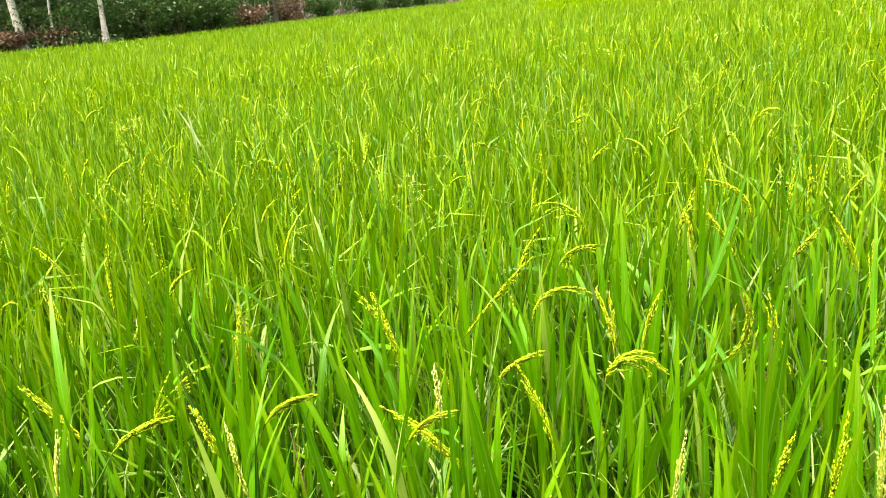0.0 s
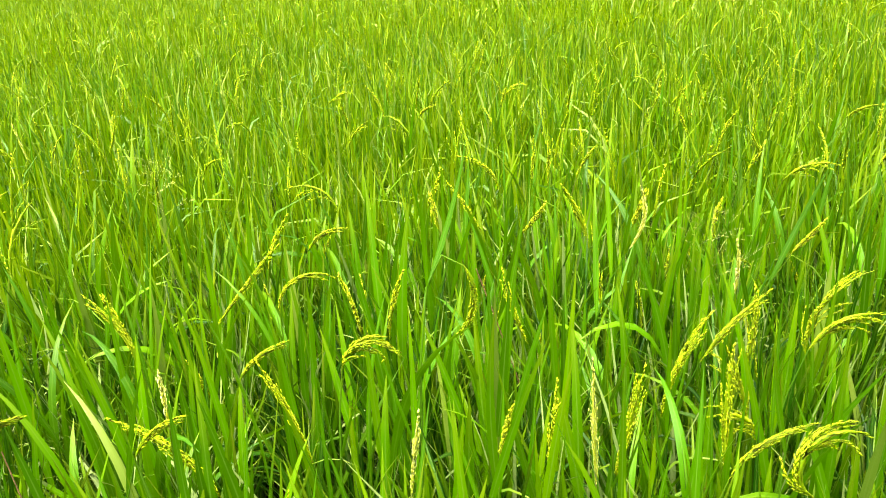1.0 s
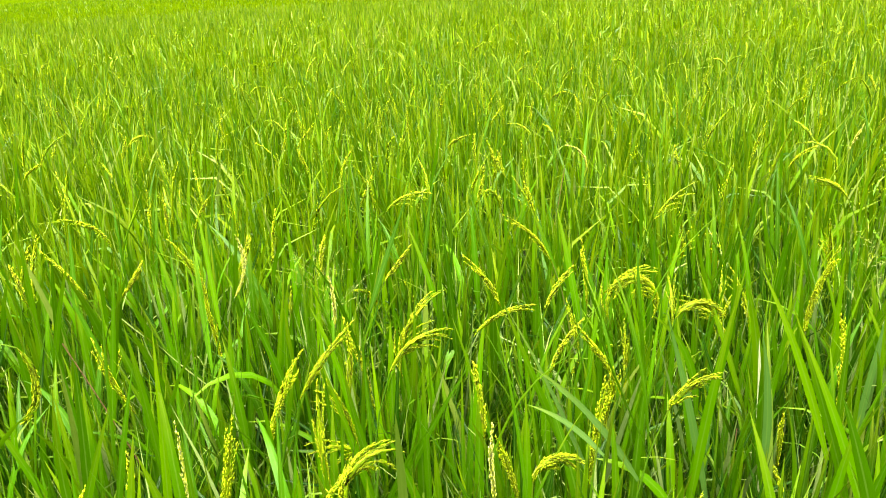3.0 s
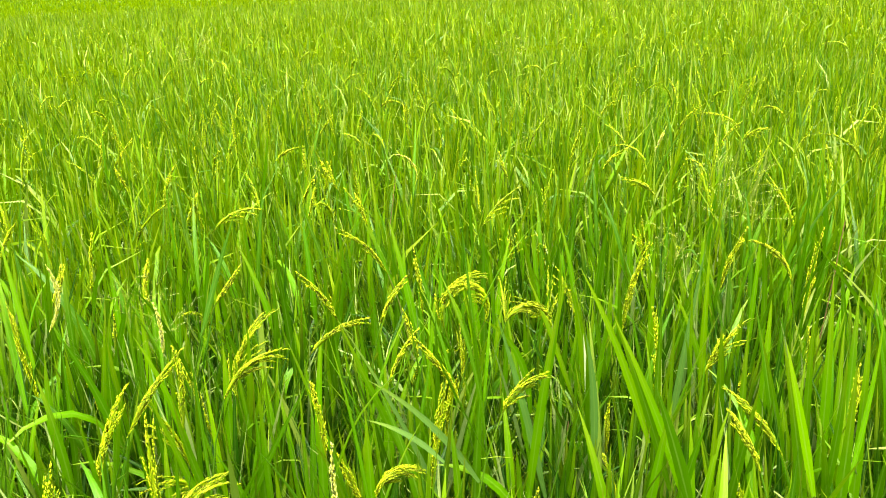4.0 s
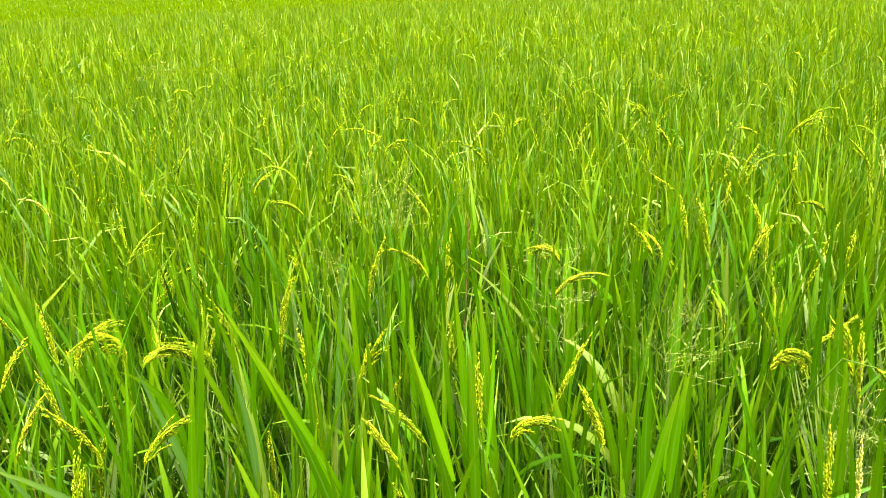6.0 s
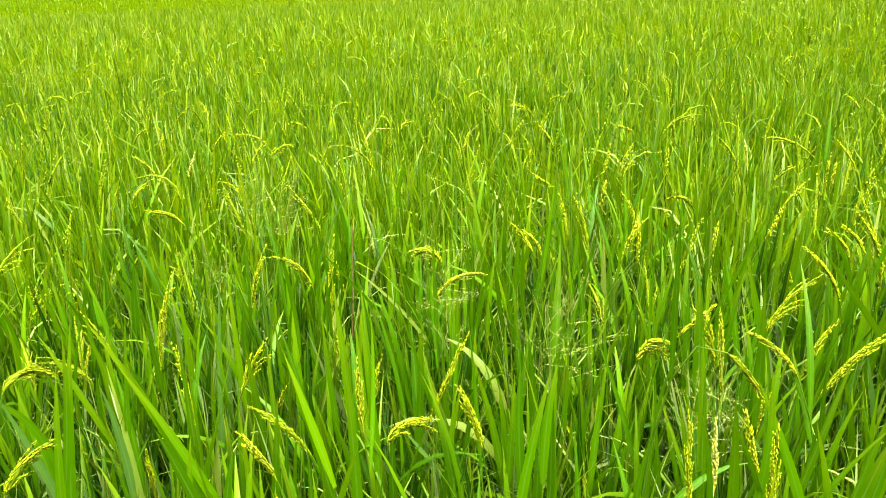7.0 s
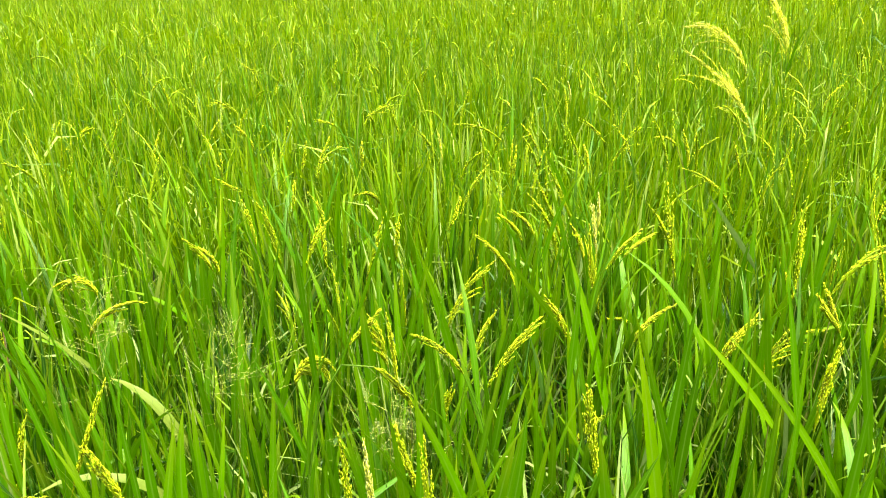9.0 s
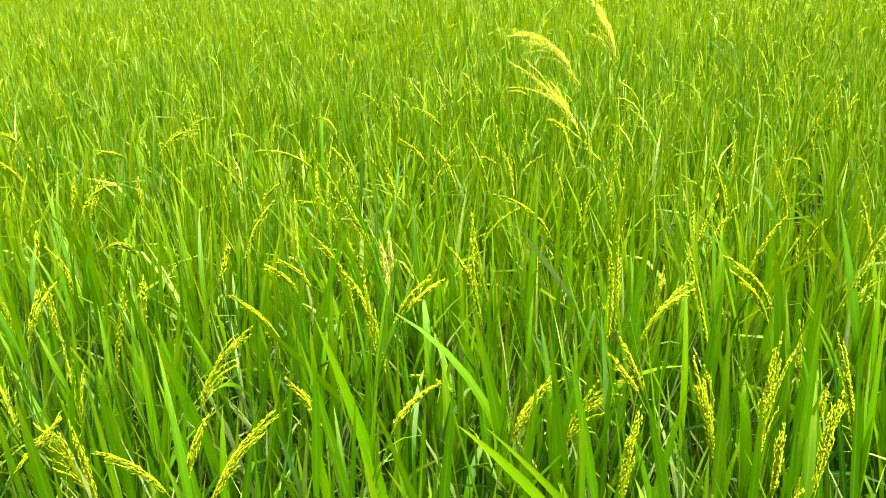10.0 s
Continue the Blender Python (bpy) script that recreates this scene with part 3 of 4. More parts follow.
def airy_weed(x, y, top, seed, head_length=0.24, bold=1.0):
    """A thin grass with a loose open seed head of hair-fine branches."""
    gen = np.random.default_rng(seed)
    weed = new("weed_grass")
    weed.location = (x, y, 0)
    foot = top - head_length
    lean = gen.normal(0, 0.06, 2)
    t = np.linspace(0, 1, 7)[:, None]
    stem = np.concatenate([lean * t * foot, foot * t - 0.01 * (1 - t)], 1)
    v, q, uv = tubes(stem[None], np.linspace(0.0018, 0.0009, 7)[None], 4)
    part("stem", fill_mesh("stem", v, [q], uv, [STEM]), weed)
    lines, rad, gp, gd = [], [], [], []
    base = stem[-1]
    axis = base + np.concatenate([lean * t * 0.6, t], 1) * head_length
    lines.append(axis), rad.append(np.linspace(0.0008, 0.0004, 7))
    for k in range(18):
        f = gen.uniform(0.0, 0.85)
        start = base + (axis[-1] - base) * f
        a, up = gen.uniform(0, 6.283), radians(gen.uniform(5, 55))
        d = np.array([math.cos(a) * math.cos(up), math.sin(a) * math.cos(up), math.sin(up)])
        L = head_length * gen.uniform(0.35, 0.62) * (1.1 - 0.6 * f)
        lines.append(start + d * L * t + np.array([0, 0, -0.01]) * t ** 2), rad.append(np.full(7, 0.00042 * bold))
        for j in range(4):
            g = gen.uniform(0.3, 1.0)
            s2, d2 = start + d * L * g, d + gen.normal(0, 0.5, 3)
            d2 /= np.linalg.norm(d2)
            l2 = L * gen.uniform(0.12, 0.3)
            lines.append(s2 + d2 * l2 * t), rad.append(np.full(7, 0.00030 * bold))
            gp.append(s2 + d2 * l2), gd.append(d2)
    v, q, uv = tubes(np.array(lines), np.array(rad), 3)
    gv, gf = grains(np.array(gp), np.array(gd), np.full(len(gp), 0.0035 * bold), np.full(len(gp), 0.0014 * bold), gen)
    part("seed_head", fill_mesh("seed_head", np.concatenate([v, gv]), [q, gf + len(v)], np.concatenate([uv, np.zeros((len(gv), 2))]), [WEED]), weed)
    for k in range(3):
        part("leaf", one_blade(stem[int(gen.integers(1, 5))], gen.uniform(0, 6.283), radians(70), radians(gen.uniform(0, 60)), gen.uniform(0.2, 0.3), 0.005, gen), weed)
    return tagged(weed, "thin weed grass with an airy straw-coloured seed head among the rice", "weed", "weeds in the rice")


ear(-0.685, 1.312, 0.808, 1, 116, 135, 0.153, "n")
ear(-0.556, 1.158, 0.877, 1, 45, 10, 0.121, "n")
ear(-0.383, 1.163, 0.845, 1, 104, 111, 0.091, "n")
ear(-0.330, 1.108, 0.801, 1, 99, 94, 0.132, "p")
ear(-0.308, 1.196, 0.885, 1, 55, -2, 0.104, "n")
ear(-0.650, 1.130, 0.818, 1, 80, 76, 0.117, "p")
ear(-0.988, 1.920, 0.748, 1, 99, 106, 0.190, "n")
ear(-1.140, 2.305, 0.784, 1, 109, 135, 0.174, "n")
ear(-0.740, 1.975, 0.800, 1, 95, 15, 0.163, "n")
ear(-0.755, 3.955, 0.754, 1, 99, 101, 0.182, "p")
ear(0.038, 1.259, 0.670, -14, 111, 155, 0.241, "t")
ear(-0.072, 1.190, 0.826, -14, 65, 11, 0.118, "n")
ear(-0.013, 1.194, 0.863, -14, 86, 93, 0.085, "p")
ear(-0.111, 1.653, 0.772, -14, 102, 133, 0.181, "n")
ear(0.040, 1.900, 0.703, -14, 53, 45, 0.281, "n")
ear(0.292, 1.892, 0.877, -14, 64, -7, 0.118, "n")
ear(0.197, 1.654, 0.835, -14, 89, -32, 0.176, "n")
ear(0.096, 1.483, 0.772, -14, 61, 14, 0.138, "n")
ear(0.209, 1.303, 0.669, -14, 102, 116, 0.232, "n")
ear(0.275, 1.221, 0.902, -14, 79, -50, 0.124, "o")
ear(0.359, 1.557, 0.794, -14, 98, 110, 0.142, "n")
ear(0.424, 1.585, 0.754, -14, 86, 65, 0.163, "n")
ear(0.420, 2.250, 0.839, -14, 89, 205, 0.204, "o")
ear(0.355, 1.113, 0.689, -14, 82, 82, 0.167, "p")
ear(0.711, 1.073, 0.638, -14, 81, 76, 0.252, "t")
ear(0.678, 1.073, 0.647, -14, 92, 91, 0.259, "p")
ear(0.862, 1.175, 0.695, -14, 83, 54, 0.233, "t")
ear(0.935, 1.165, 0.807, -14, 60, 38, 0.179, "n")
ear(1.067, 1.220, 0.700, -14, 76, 97, 0.216, "n")
ear(0.914, 1.033, 0.626, -14, 96, 86, 0.281, "t")
ear(1.202, 1.202, 0.740, -14, 100, 16, 0.238, "o")
ear(1.066, 1.042, 0.865, -14, 65, -17, 0.156, "o")
ear(0.826, 0.908, 0.749, -14, 66, 6, 0.165, "n")
ear(0.754, 0.651, 0.922, -14, 146, -37, 0.158, "o")
ear(1.006, 1.718, 0.643, -14, 96, 93, 0.294, "n")
ear(1.003, 1.572, 0.882, -14, 50, 112, 0.152, "p")
ear(0.723, 1.512, 0.717, -14, 114, 97, 0.193, "n")
ear(0.993, 2.457, 0.782, -14, 98, 173, 0.201, "n")
ear(1.134, 1.352, 0.834, -14, 83, 100, 0.119, "p")
ear(0.556, 0.997, 0.723, -14, 86, 85, 0.212, "n")
ear(1.307, 1.401, 0.880, -14, 48, 48, 0.069, "n")
ear(0.497, 1.212, 1.056, -14, -57, -138, 0.139, "n")
ear(1.867, 1.388, 0.776, -33, 112, 149, 0.206, "n")
ear(1.271, 1.038, 0.871, -33, 53, -2, 0.139, "n")
ear(1.470, 1.034, 0.866, -33, 70, 45, 0.114, "n")
ear(1.526, 1.234, 0.799, -33, 108, 135, 0.160, "n")
ear(1.569, 0.827, 0.882, -33, 55, 239, 0.189, "o")
ear(1.627, 0.986, 0.811, -33, 108, -13, 0.187, "o")
ear(1.481, 0.709, 0.948, -33, 64, -68, 0.108, "o")
ear(1.375, 0.927, 0.792, -33, 74, 44, 0.129, "n")
ear(1.445, 0.800, 0.760, -33, 107, 130, 0.179, "n")
ear(1.292, 0.754, 0.620, -33, 87, 75, 0.272, "t")
ear(1.126, 0.847, 0.785, -33, 91, 100, 0.149, "n")
ear(1.313, 0.600, 0.870, -33, 63, 9, 0.107, "o")
ear(1.724, 1.136, 0.762, -33, 90, 99, 0.180, "n")
ear(2.274, 1.357, 0.812, -33, 60, 23, 0.177, "o")
ear(2.629, 1.939, 0.807, -33, 75, 172, 0.153, "p")
ear(1.051, 0.651, 0.832, -33, 85, -41, 0.086, "o")
ear(1.004, 0.686, 0.790, -33, 94, 86, 0.143, "p")
ear(2.061, 0.756, 0.681, -84, 87, 66, 0.263, "t")
ear(1.741, 0.508, 0.637, -84, 88, 101, 0.292, "t")
ear(2.269, 0.591, 0.754, -84, 83, 63, 0.201, "n")
ear(2.262, 0.410, 0.838, -84, 101, 179, 0.145, "n")
ear(2.396, 0.411, 0.663, -84, 88, 81, 0.274, "n")
ear(3.038, 0.615, 0.704, -84, 109, 131, 0.240, "n")
ear(1.901, 0.479, 0.716, -84, 68, 56, 0.170, "o")
ear(1.667, 0.237, 0.734, -84, 116, 154, 0.153, "n")
ear(1.685, 0.135, 0.763, -84, 94, 87, 0.171, "n")
ear(1.489, 0.039, 0.881, -84, 75, -7, 0.083, "o")
ear(1.798, 0.037, 0.718, -84, 69, 65, 0.235, "n")
ear(1.634, -0.098, 0.789, -84, 99, 117, 0.137, "t")
ear(2.177, 0.074, 0.813, -84, 92, -14, 0.186, "n")
ear(1.404, 0.198, 0.863, -84, 112, 129, 0.079, "n")
ear(2.313, 0.076, 0.888, -84, 97, 214, 0.110, "o")
ear(2.304, -0.729, 0.713, -84, 78, 27, 0.224, "o")
ear(1.871, -0.734, 0.792, -84, 65, 37, 0.180, "t")
ear(1.893, -0.700, 0.818, -84, 74, 56, 0.138, "n")
ear(1.964, -0.568, 0.751, -84, 93, 96, 0.183, "n")
ear(1.622, -0.502, 1.006, -84, -42, -62, 0.097, "n")
ear(1.769, -0.377, 0.903, -84, 111, -72, 0.109, "o")
ear(1.948, -0.468, 0.876, -84, 44, 44, 0.080, "n")
ear(1.562, -0.558, 0.803, -84, 108, 100, 0.135, "n")
ear(1.535, -0.481, 0.776, -84, 90, 94, 0.157, "p")
ear(2.925, -1.291, 0.686, -84, 114, 115, 0.296, "t")
ear(2.951, -0.890, 0.795, -84, 75, 45, 0.185, "n")
ear(2.290, -1.121, 0.722, -84, 103, 93, 0.245, "t")
ear(3.684, -1.207, 0.861, -84, 131, 185, 0.242, "n")
ear(1.609, -0.870, 0.733, -84, 98, 97, 0.202, "t")
ear(1.969, -0.939, 0.808, -94, 101, 128, 0.138, "n")
ear(2.256, -1.165, 0.885, -94, 48, 26, 0.076, "n")
ear(1.839, -1.021, 0.879, -94, 64, 24, 0.104, "n")
ear(1.926, -1.257, 0.745, -94, 66, 52, 0.139, "n")
ear(2.469, -1.413, 0.712, -94, 101, 91, 0.224, "n")
ear(2.522, -1.197, 0.787, -94, 99, 92, 0.146, "p")
ear(2.840, -1.782, 0.761, -94, 111, 163, 0.249, "n")
ear(1.570, -0.457, 0.667, -94, 94, 94, 0.253, "n")
ear(1.514, -0.559, 0.699, -94, 87, 91, 0.236, "n")
ear(2.633, -0.543, 0.666, -108, 79, 69, 0.280, "n")
ear(1.845, -0.684, 0.848, -108, 116, 165, 0.125, "n")
ear(1.965, -0.552, 0.810, -108, 93, 132, 0.131, "o")
ear(1.991, -1.298, 0.692, -108, 96, 23, 0.173, "n")
ear(2.330, -1.684, 0.673, -108, 85, 96, 0.262, "n")
ear(3.384, -2.231, 0.628, -108, 67, 78, 0.291, "n")
ear(2.064, -1.601, 0.815, -108, 72, 25, 0.157, "n")
ear(1.876, -1.498, 0.820, -108, 111, 114, 0.121, "n")
ear(1.764, -1.580, 0.669, -108, 98, 106, 0.271, "t")
ear(2.252, -1.924, 0.617, -108, 100, 107, 0.329, "n")
ear(1.750, -1.648, 0.649, -108, 93, 70, 0.290, "n")
ear(1.566, -1.519, 0.813, -108, 88, 88, 0.119, "n")
ear(1.613, -1.647, 0.744, -108, 89, 78, 0.191, "t")
ear(1.737, -1.864, 0.673, -108, 99, 110, 0.270, "n")
ear(2.767, -2.576, 0.740, -108, 99, 112, 0.199, "n")
ear(2.358, -2.104, 0.788, -108, 68, 53, 0.166, "n")
ear(2.167, -2.205, 0.724, -108, 64, 68, 0.230, "n")
ear(2.128, -1.983, 0.795, -108, 108, 152, 0.179, "n")
ear(2.464, -2.052, 0.791, -108, 81, 49, 0.158, "n")
ear(2.871, -0.450, 0.790, -108, 78, 133, 0.149, "n")
ear(4.020, -2.462, 0.999, -99, 97, 182, 0.414, "w")
ear(3.930, -2.466, 0.763, -99, 113, 149, 0.500, "w")
ear(4.019, -2.655, 1.080, -99, 94, 132, 0.344, "w")
ear(4.981, -3.150, 1.121, -99, 102, 102, 0.265, "n")
ear(2.358, -0.919, 0.788, -99, 103, 146, 0.178, "n")
ear(2.693, -1.135, 0.682, -99, 86, 134, 0.273, "t")
ear(2.932, -1.240, 0.639, -99, 106, 117, 0.318, "n")
ear(2.566, -1.203, 0.794, -99, 84, 106, 0.139, "p")
ear(2.342, -1.152, 0.818, -99, 62, 37, 0.152, "n")
ear(2.661, -1.506, 0.657, -99, 102, 95, 0.282, "t")
ear(2.488, -1.410, 0.752, -99, 97, 129, 0.195, "n")
ear(3.492, -1.606, 0.762, -99, 72, 37, 0.211, "o")
ear(3.435, -1.183, 0.741, -99, 91, 85, 0.193, "n")
ear(2.075, -1.642, 0.845, -99, 73, 18, 0.125, "o")
ear(2.553, -2.086, 0.734, -99, 102, 89, 0.201, "n")
ear(5.105, -2.238, 0.708, -99, 123, 117, 0.261, "n")
ear(5.019, -2.380, 0.747, -99, 95, 107, 0.190, "n")
ear(3.325, -1.850, 0.786, -99, 85, 112, 0.149, "t")
ear(3.098, -1.948, 0.794, -99, 100, 108, 0.143, "n")
ear(4.105, -2.941, 0.780, -99, 92, 29, 0.179, "n")
ear(1.829, -1.458, 0.853, -99, 122, 124, 0.094, "n")
ear(3.460, 3.293, 0.545, -67, 84, 110, 0.397, "t")
ear(2.094, 1.997, 0.838, -67, 66, 59, 0.105, "n")
ear(2.453, 2.382, 0.809, -67, 100, 85, 0.123, "n")
ear(3.003, 2.901, 0.828, -67, 62, 47, 0.128, "n")
ear(3.893, 3.393, 0.794, -67, 86, 170, 0.176, "n")
ear(3.538, 2.996, 0.876, -67, 60, -24, 0.135, "n")
ear(3.390, 2.667, 0.846, -67, 84, 113, 0.088, "n")
ear(2.747, 1.583, 0.832, -67, 112, 102, 0.105, "n")
ear(3.457, 2.318, 0.816, -67, 115, 133, 0.142, "n")
ear(3.164, 2.778, 0.809, -67, 93, 75, 0.124, "n")
ear(2.293, 2.061, 0.848, -67, 108, 114, 0.089, "n")
ear(3.294, 1.649, 0.702, -67, 86, 67, 0.240, "n")
ear(3.002, 1.323, 0.845, -67, 71, 22, 0.121, "n")
ear(2.656, 0.948, 0.876, -67, 121, 185, 0.128, "o")
ear(4.040, 1.492, 0.734, -67, 88, 27, 0.246, "n")
ear(3.695, 1.139, 0.809, -67, 80, 37, 0.144, "n")
ear(3.626, 1.017, 0.867, -67, 76, -13, 0.126, "o")
ear(4.130, 1.789, 0.687, -67, 84, 97, 0.248, "t")
ear(3.446, 1.319, 0.832, -67, 72, 67, 0.106, "p")
ear(4.184, 1.035, 0.892, -67, 120, 196, 0.105, "n")
ear(3.929, 1.139, 0.867, -67, 132, 188, 0.193, "n")
ear(4.845, 1.856, 0.843, -67, 86, 134, 0.096, "n")
ear(3.323, 0.404, 0.811, -67, 82, 73, 0.124, "n")
ear(4.897, -0.057, 0.818, -67, 128, 160, 0.199, "o")
ear(4.143, 0.034, 0.805, -67, 72, 49, 0.146, "n")
ear(4.067, -0.180, 0.815, -67, 109, 135, 0.138, "t")
ear(3.145, -0.197, 0.879, -67, 147, 141, 0.088, "n")
ear(3.600, -0.377, 0.781, -67, 74, 79, 0.157, "n")
ear(3.602, -0.435, 0.783, -67, 73, 57, 0.165, "t")
ear(4.691, -0.408, 0.776, -67, 95, 99, 0.158, "p")
ear(2.820, -0.313, 0.737, -67, 97, 112, 0.205, "t")
ear(2.570, -0.393, 0.817, -67, 72, 42, 0.139, "n")
ear(2.560, -0.150, 0.831, -67, 108, 136, 0.120, "n")
ear(5.278, 0.427, 0.727, -67, 104, 109, 0.216, "n")
ear(3.983, 0.239, 0.819, -67, 63, 73, 0.123, "n")
ear(4.155, 0.563, 0.867, -67, 90, -15, 0.115, "o")
ear(4.095, -0.548, 0.882, -67, 142, 168, 0.114, "n")
ear(6.198, -0.147, 0.860, -67, 166, 140, 0.158, "n")
ear(6.406, -0.275, 0.582, -67, 97, 90, 0.355, "n")
ear(0.605, 3.191, 0.833, -33, 68, 29, 0.136, "o")
ear(0.805, 2.078, 0.785, -33, 115, 130, 0.176, "n")
ear(1.138, 2.546, 0.760, -33, 83, 88, 0.174, "n")
ear(1.221, 2.348, 0.827, -33, 72, 49, 0.121, "n")
ear(0.640, 4.017, 0.871, -33, 38, 11, 0.145, "o")
ear(1.003, 4.396, 0.755, -33, 79, 79, 0.182, "t")
ear(0.916, 3.987, 0.764, -33, 101, 135, 0.193, "n")
ear(0.944, 3.375, 0.874, -33, 59, 19, 0.091, "n")
ear(1.441, 3.635, 0.856, -33, 94, -30, 0.164, "o")
ear(1.381, 3.533, 0.853, -33, 76, 69, 0.082, "n")
ear(2.082, 3.386, 0.794, -33, 61, 87, 0.146, "n")
ear(2.084, 3.244, 0.813, -33, 58, 47, 0.150, "n")
ear(1.847, 2.692, 0.836, -33, 112, 112, 0.104, "n")
ear(1.941, 2.635, 0.759, -33, 85, 51, 0.190, "t")
ear(1.714, 2.131, 0.834, -33, 66, 66, 0.107, "n")
ear(1.307, 1.997, 0.781, -33, 83, 77, 0.155, "n")
ear(0.672, 2.173, 0.850, -33, 73, 65, 0.088, "n")
ear(0.631, 1.892, 0.878, -33, 99, 105, 0.054, "n")
ear(0.803, 1.749, 0.891, -33, 49, 59, 0.050, "n")
ear(1.082, 1.711, 0.878, -33, 70, 75, 0.056, "t")
ear(1.298, 1.674, 0.819, -33, 101, 69, 0.114, "n")
ear(1.640, 1.870, 0.883, -33, 56, -15, 0.158, "o")
ear(2.045, 1.916, 0.813, -33, 67, 85, 0.123, "n")
ear(2.346, 2.440, 0.888, -33, 48, 4, 0.106, "n")
ear(2.212, 1.943, 0.868, -33, 112, 98, 0.065, "n")
ear(1.963, 1.554, 0.868, -33, 102, 111, 0.066, "n")
ear(3.815, 2.368, 0.732, -33, 87, 100, 0.202, "n")
ear(2.759, 3.258, 0.739, -33, 92, 93, 0.195, "n")
ear(4.135, -0.668, 0.863, -84, 65, -13, 0.220, "o")
ear(3.790, -0.955, 0.756, -84, 104, 139, 0.210, "t")
ear(3.657, -0.953, 0.801, -84, 96, 102, 0.133, "p")
ear(3.464, -0.609, 0.841, -84, 82, 88, 0.091, "n")
ear(3.284, -1.153, 0.816, -84, 84, 87, 0.117, "n")
ear(4.758, -1.822, 0.660, -84, 81, 108, 0.277, "n")
ear(4.570, -1.793, 0.844, -84, 93, 108, 0.089, "p")
ear(3.728, -1.670, 0.810, -84, 120, 150, 0.174, "n")
ear(2.827, -0.625, 0.891, -84, 101, 203, 0.101, "n")
ear(2.552, -0.636, 0.823, -84, 86, 83, 0.110, "n")
ear(3.038, -0.355, 0.832, -84, 81, 83, 0.101, "n")
ear(3.067, -1.356, 0.872, -84, 83, 112, 0.060, "n")
ear(2.565, -1.213, 0.849, -84, 87, 94, 0.083, "p")
ear(2.490, -0.172, 0.846, -84, 90, 146, 0.096, "n")
ear(2.555, -0.401, 0.839, -84, 75, 68, 0.098, "n")
ear(5.426, -1.197, 0.811, -84, 86, 80, 0.122, "n")
ear(5.934, -0.933, 0.814, -84, 109, 144, 0.145, "n")
ear(6.278, -0.105, 0.744, -84, 95, 147, 0.220, "n")
ear(6.710, 1.219, 0.575, -84, 80, 92, 0.363, "n")
ear(2.473, -1.001, 0.882, -84, 112, 144, 0.062, "n")
ear(2.682, -0.802, 0.845, -84, 58, 78, 0.094, "n")
ear(2.610, -0.449, 0.784, -108, 95, 92, 0.149, "n")
ear(3.697, -1.367, 0.788, -90, 103, 134, 0.158, "n")
ear(4.364, -1.957, 0.782, -90, 111, 162, 0.210, "t")
ear(3.540, -1.718, 0.762, -90, 102, 131, 0.185, "n")
ear(3.308, -1.795, 0.881, -90, 119, 190, 0.105, "n")
ear(2.497, -0.974, 0.857, -90, 106, 146, 0.105, "n")
ear(2.360, -1.102, 0.845, -90, 99, 121, 0.105, "n")
ear(4.949, -1.780, 0.831, -90, 111, 161, 0.134, "n")
ear(4.569, -2.505, 0.858, -90, 121, 198, 0.185, "n")
ear(6.626, -1.988, 0.708, -90, 86, 77, 0.225, "t")
ear(5.036, -2.231, 0.798, -90, 104, 137, 0.148, "n")
ear(2.445, -1.770, 0.625, -104, 90, 89, 0.273, "t")
ear(1.778, -1.395, 0.661, -104, 87, 78, 0.211, "t")
ear(1.836, -1.727, 0.651, -104, 88, 83, 0.263, "t")
ear(2.571, -2.101, 0.762, -104, 83, 67, 0.171, "n")
ear(2.074, -1.931, 0.794, -104, 106, 145, 0.162, "n")
ear(1.521, -1.466, 0.751, -104, 79, 53, 0.125, "n")
ear(2.855, -0.242, 0.784, -104, 94, 105, 0.145, "n")
ear(0.194, 2.041, 0.788, 0, 79, 52, 0.153, "n")
ear(1.182, 2.490, 0.770, 0, 90, 89, 0.157, "n")
ear(1.087, 1.966, 0.735, 0, 100, 125, 0.211, "t")
ear(-0.497, 1.709, 0.698, 0, 87, 81, 0.213, "t")
ear(-0.117, 1.708, 0.709, 0, 96, 111, 0.206, "t")
ear(0.718, 2.339, 0.744, 0, 84, 69, 0.190, "n")
ear(0.489, 1.029, 0.781, 0, 84, 70, 0.105, "n")
ear(-1.021, 2.271, 0.703, 0, 88, 82, 0.229, "t")
long_leaf(1.259, 0.753, 0.696, -56, 112, 109, 0.354, 0.0175, "g")
long_leaf(1.595, 0.730, 0.686, -33, 91, 146, 0.273, 0.0172, "g")
long_leaf(1.586, 0.572, 0.638, -56, 89, 102, 0.290, 0.0165, "p")
long_leaf(1.353, 0.685, 0.671, -33, 118, 141, 0.329, 0.0134, "p")
long_leaf(1.204, 0.642, 0.814, -33, 127, 156, 0.168, 0.0115, "p")
long_leaf(1.853, 0.266, 0.535, -84, 101, 107, 0.366, 0.0175, "g")
long_leaf(2.254, 0.341, 0.381, -84, 91, 87, 0.520, 0.0175, "g")
long_leaf(2.110, 0.154, 0.788, -84, 127, 132, 0.306, 0.0175, "g")
long_leaf(2.247, -1.045, 0.662, -94, 124, 127, 0.385, 0.0175, "g")
long_leaf(1.700, -1.263, 0.723, -94, 123, 134, 0.296, 0.0175, "g")
long_leaf(2.710, -1.213, 0.527, -99, 100, 108, 0.520, 0.0175, "g")
long_leaf(1.525, 0.147, 0.770, -94, 104, 107, 0.264, 0.0175, "g")
long_leaf(1.668, 0.160, 0.662, -94, 86, 93, 0.304, 0.0175, "g")
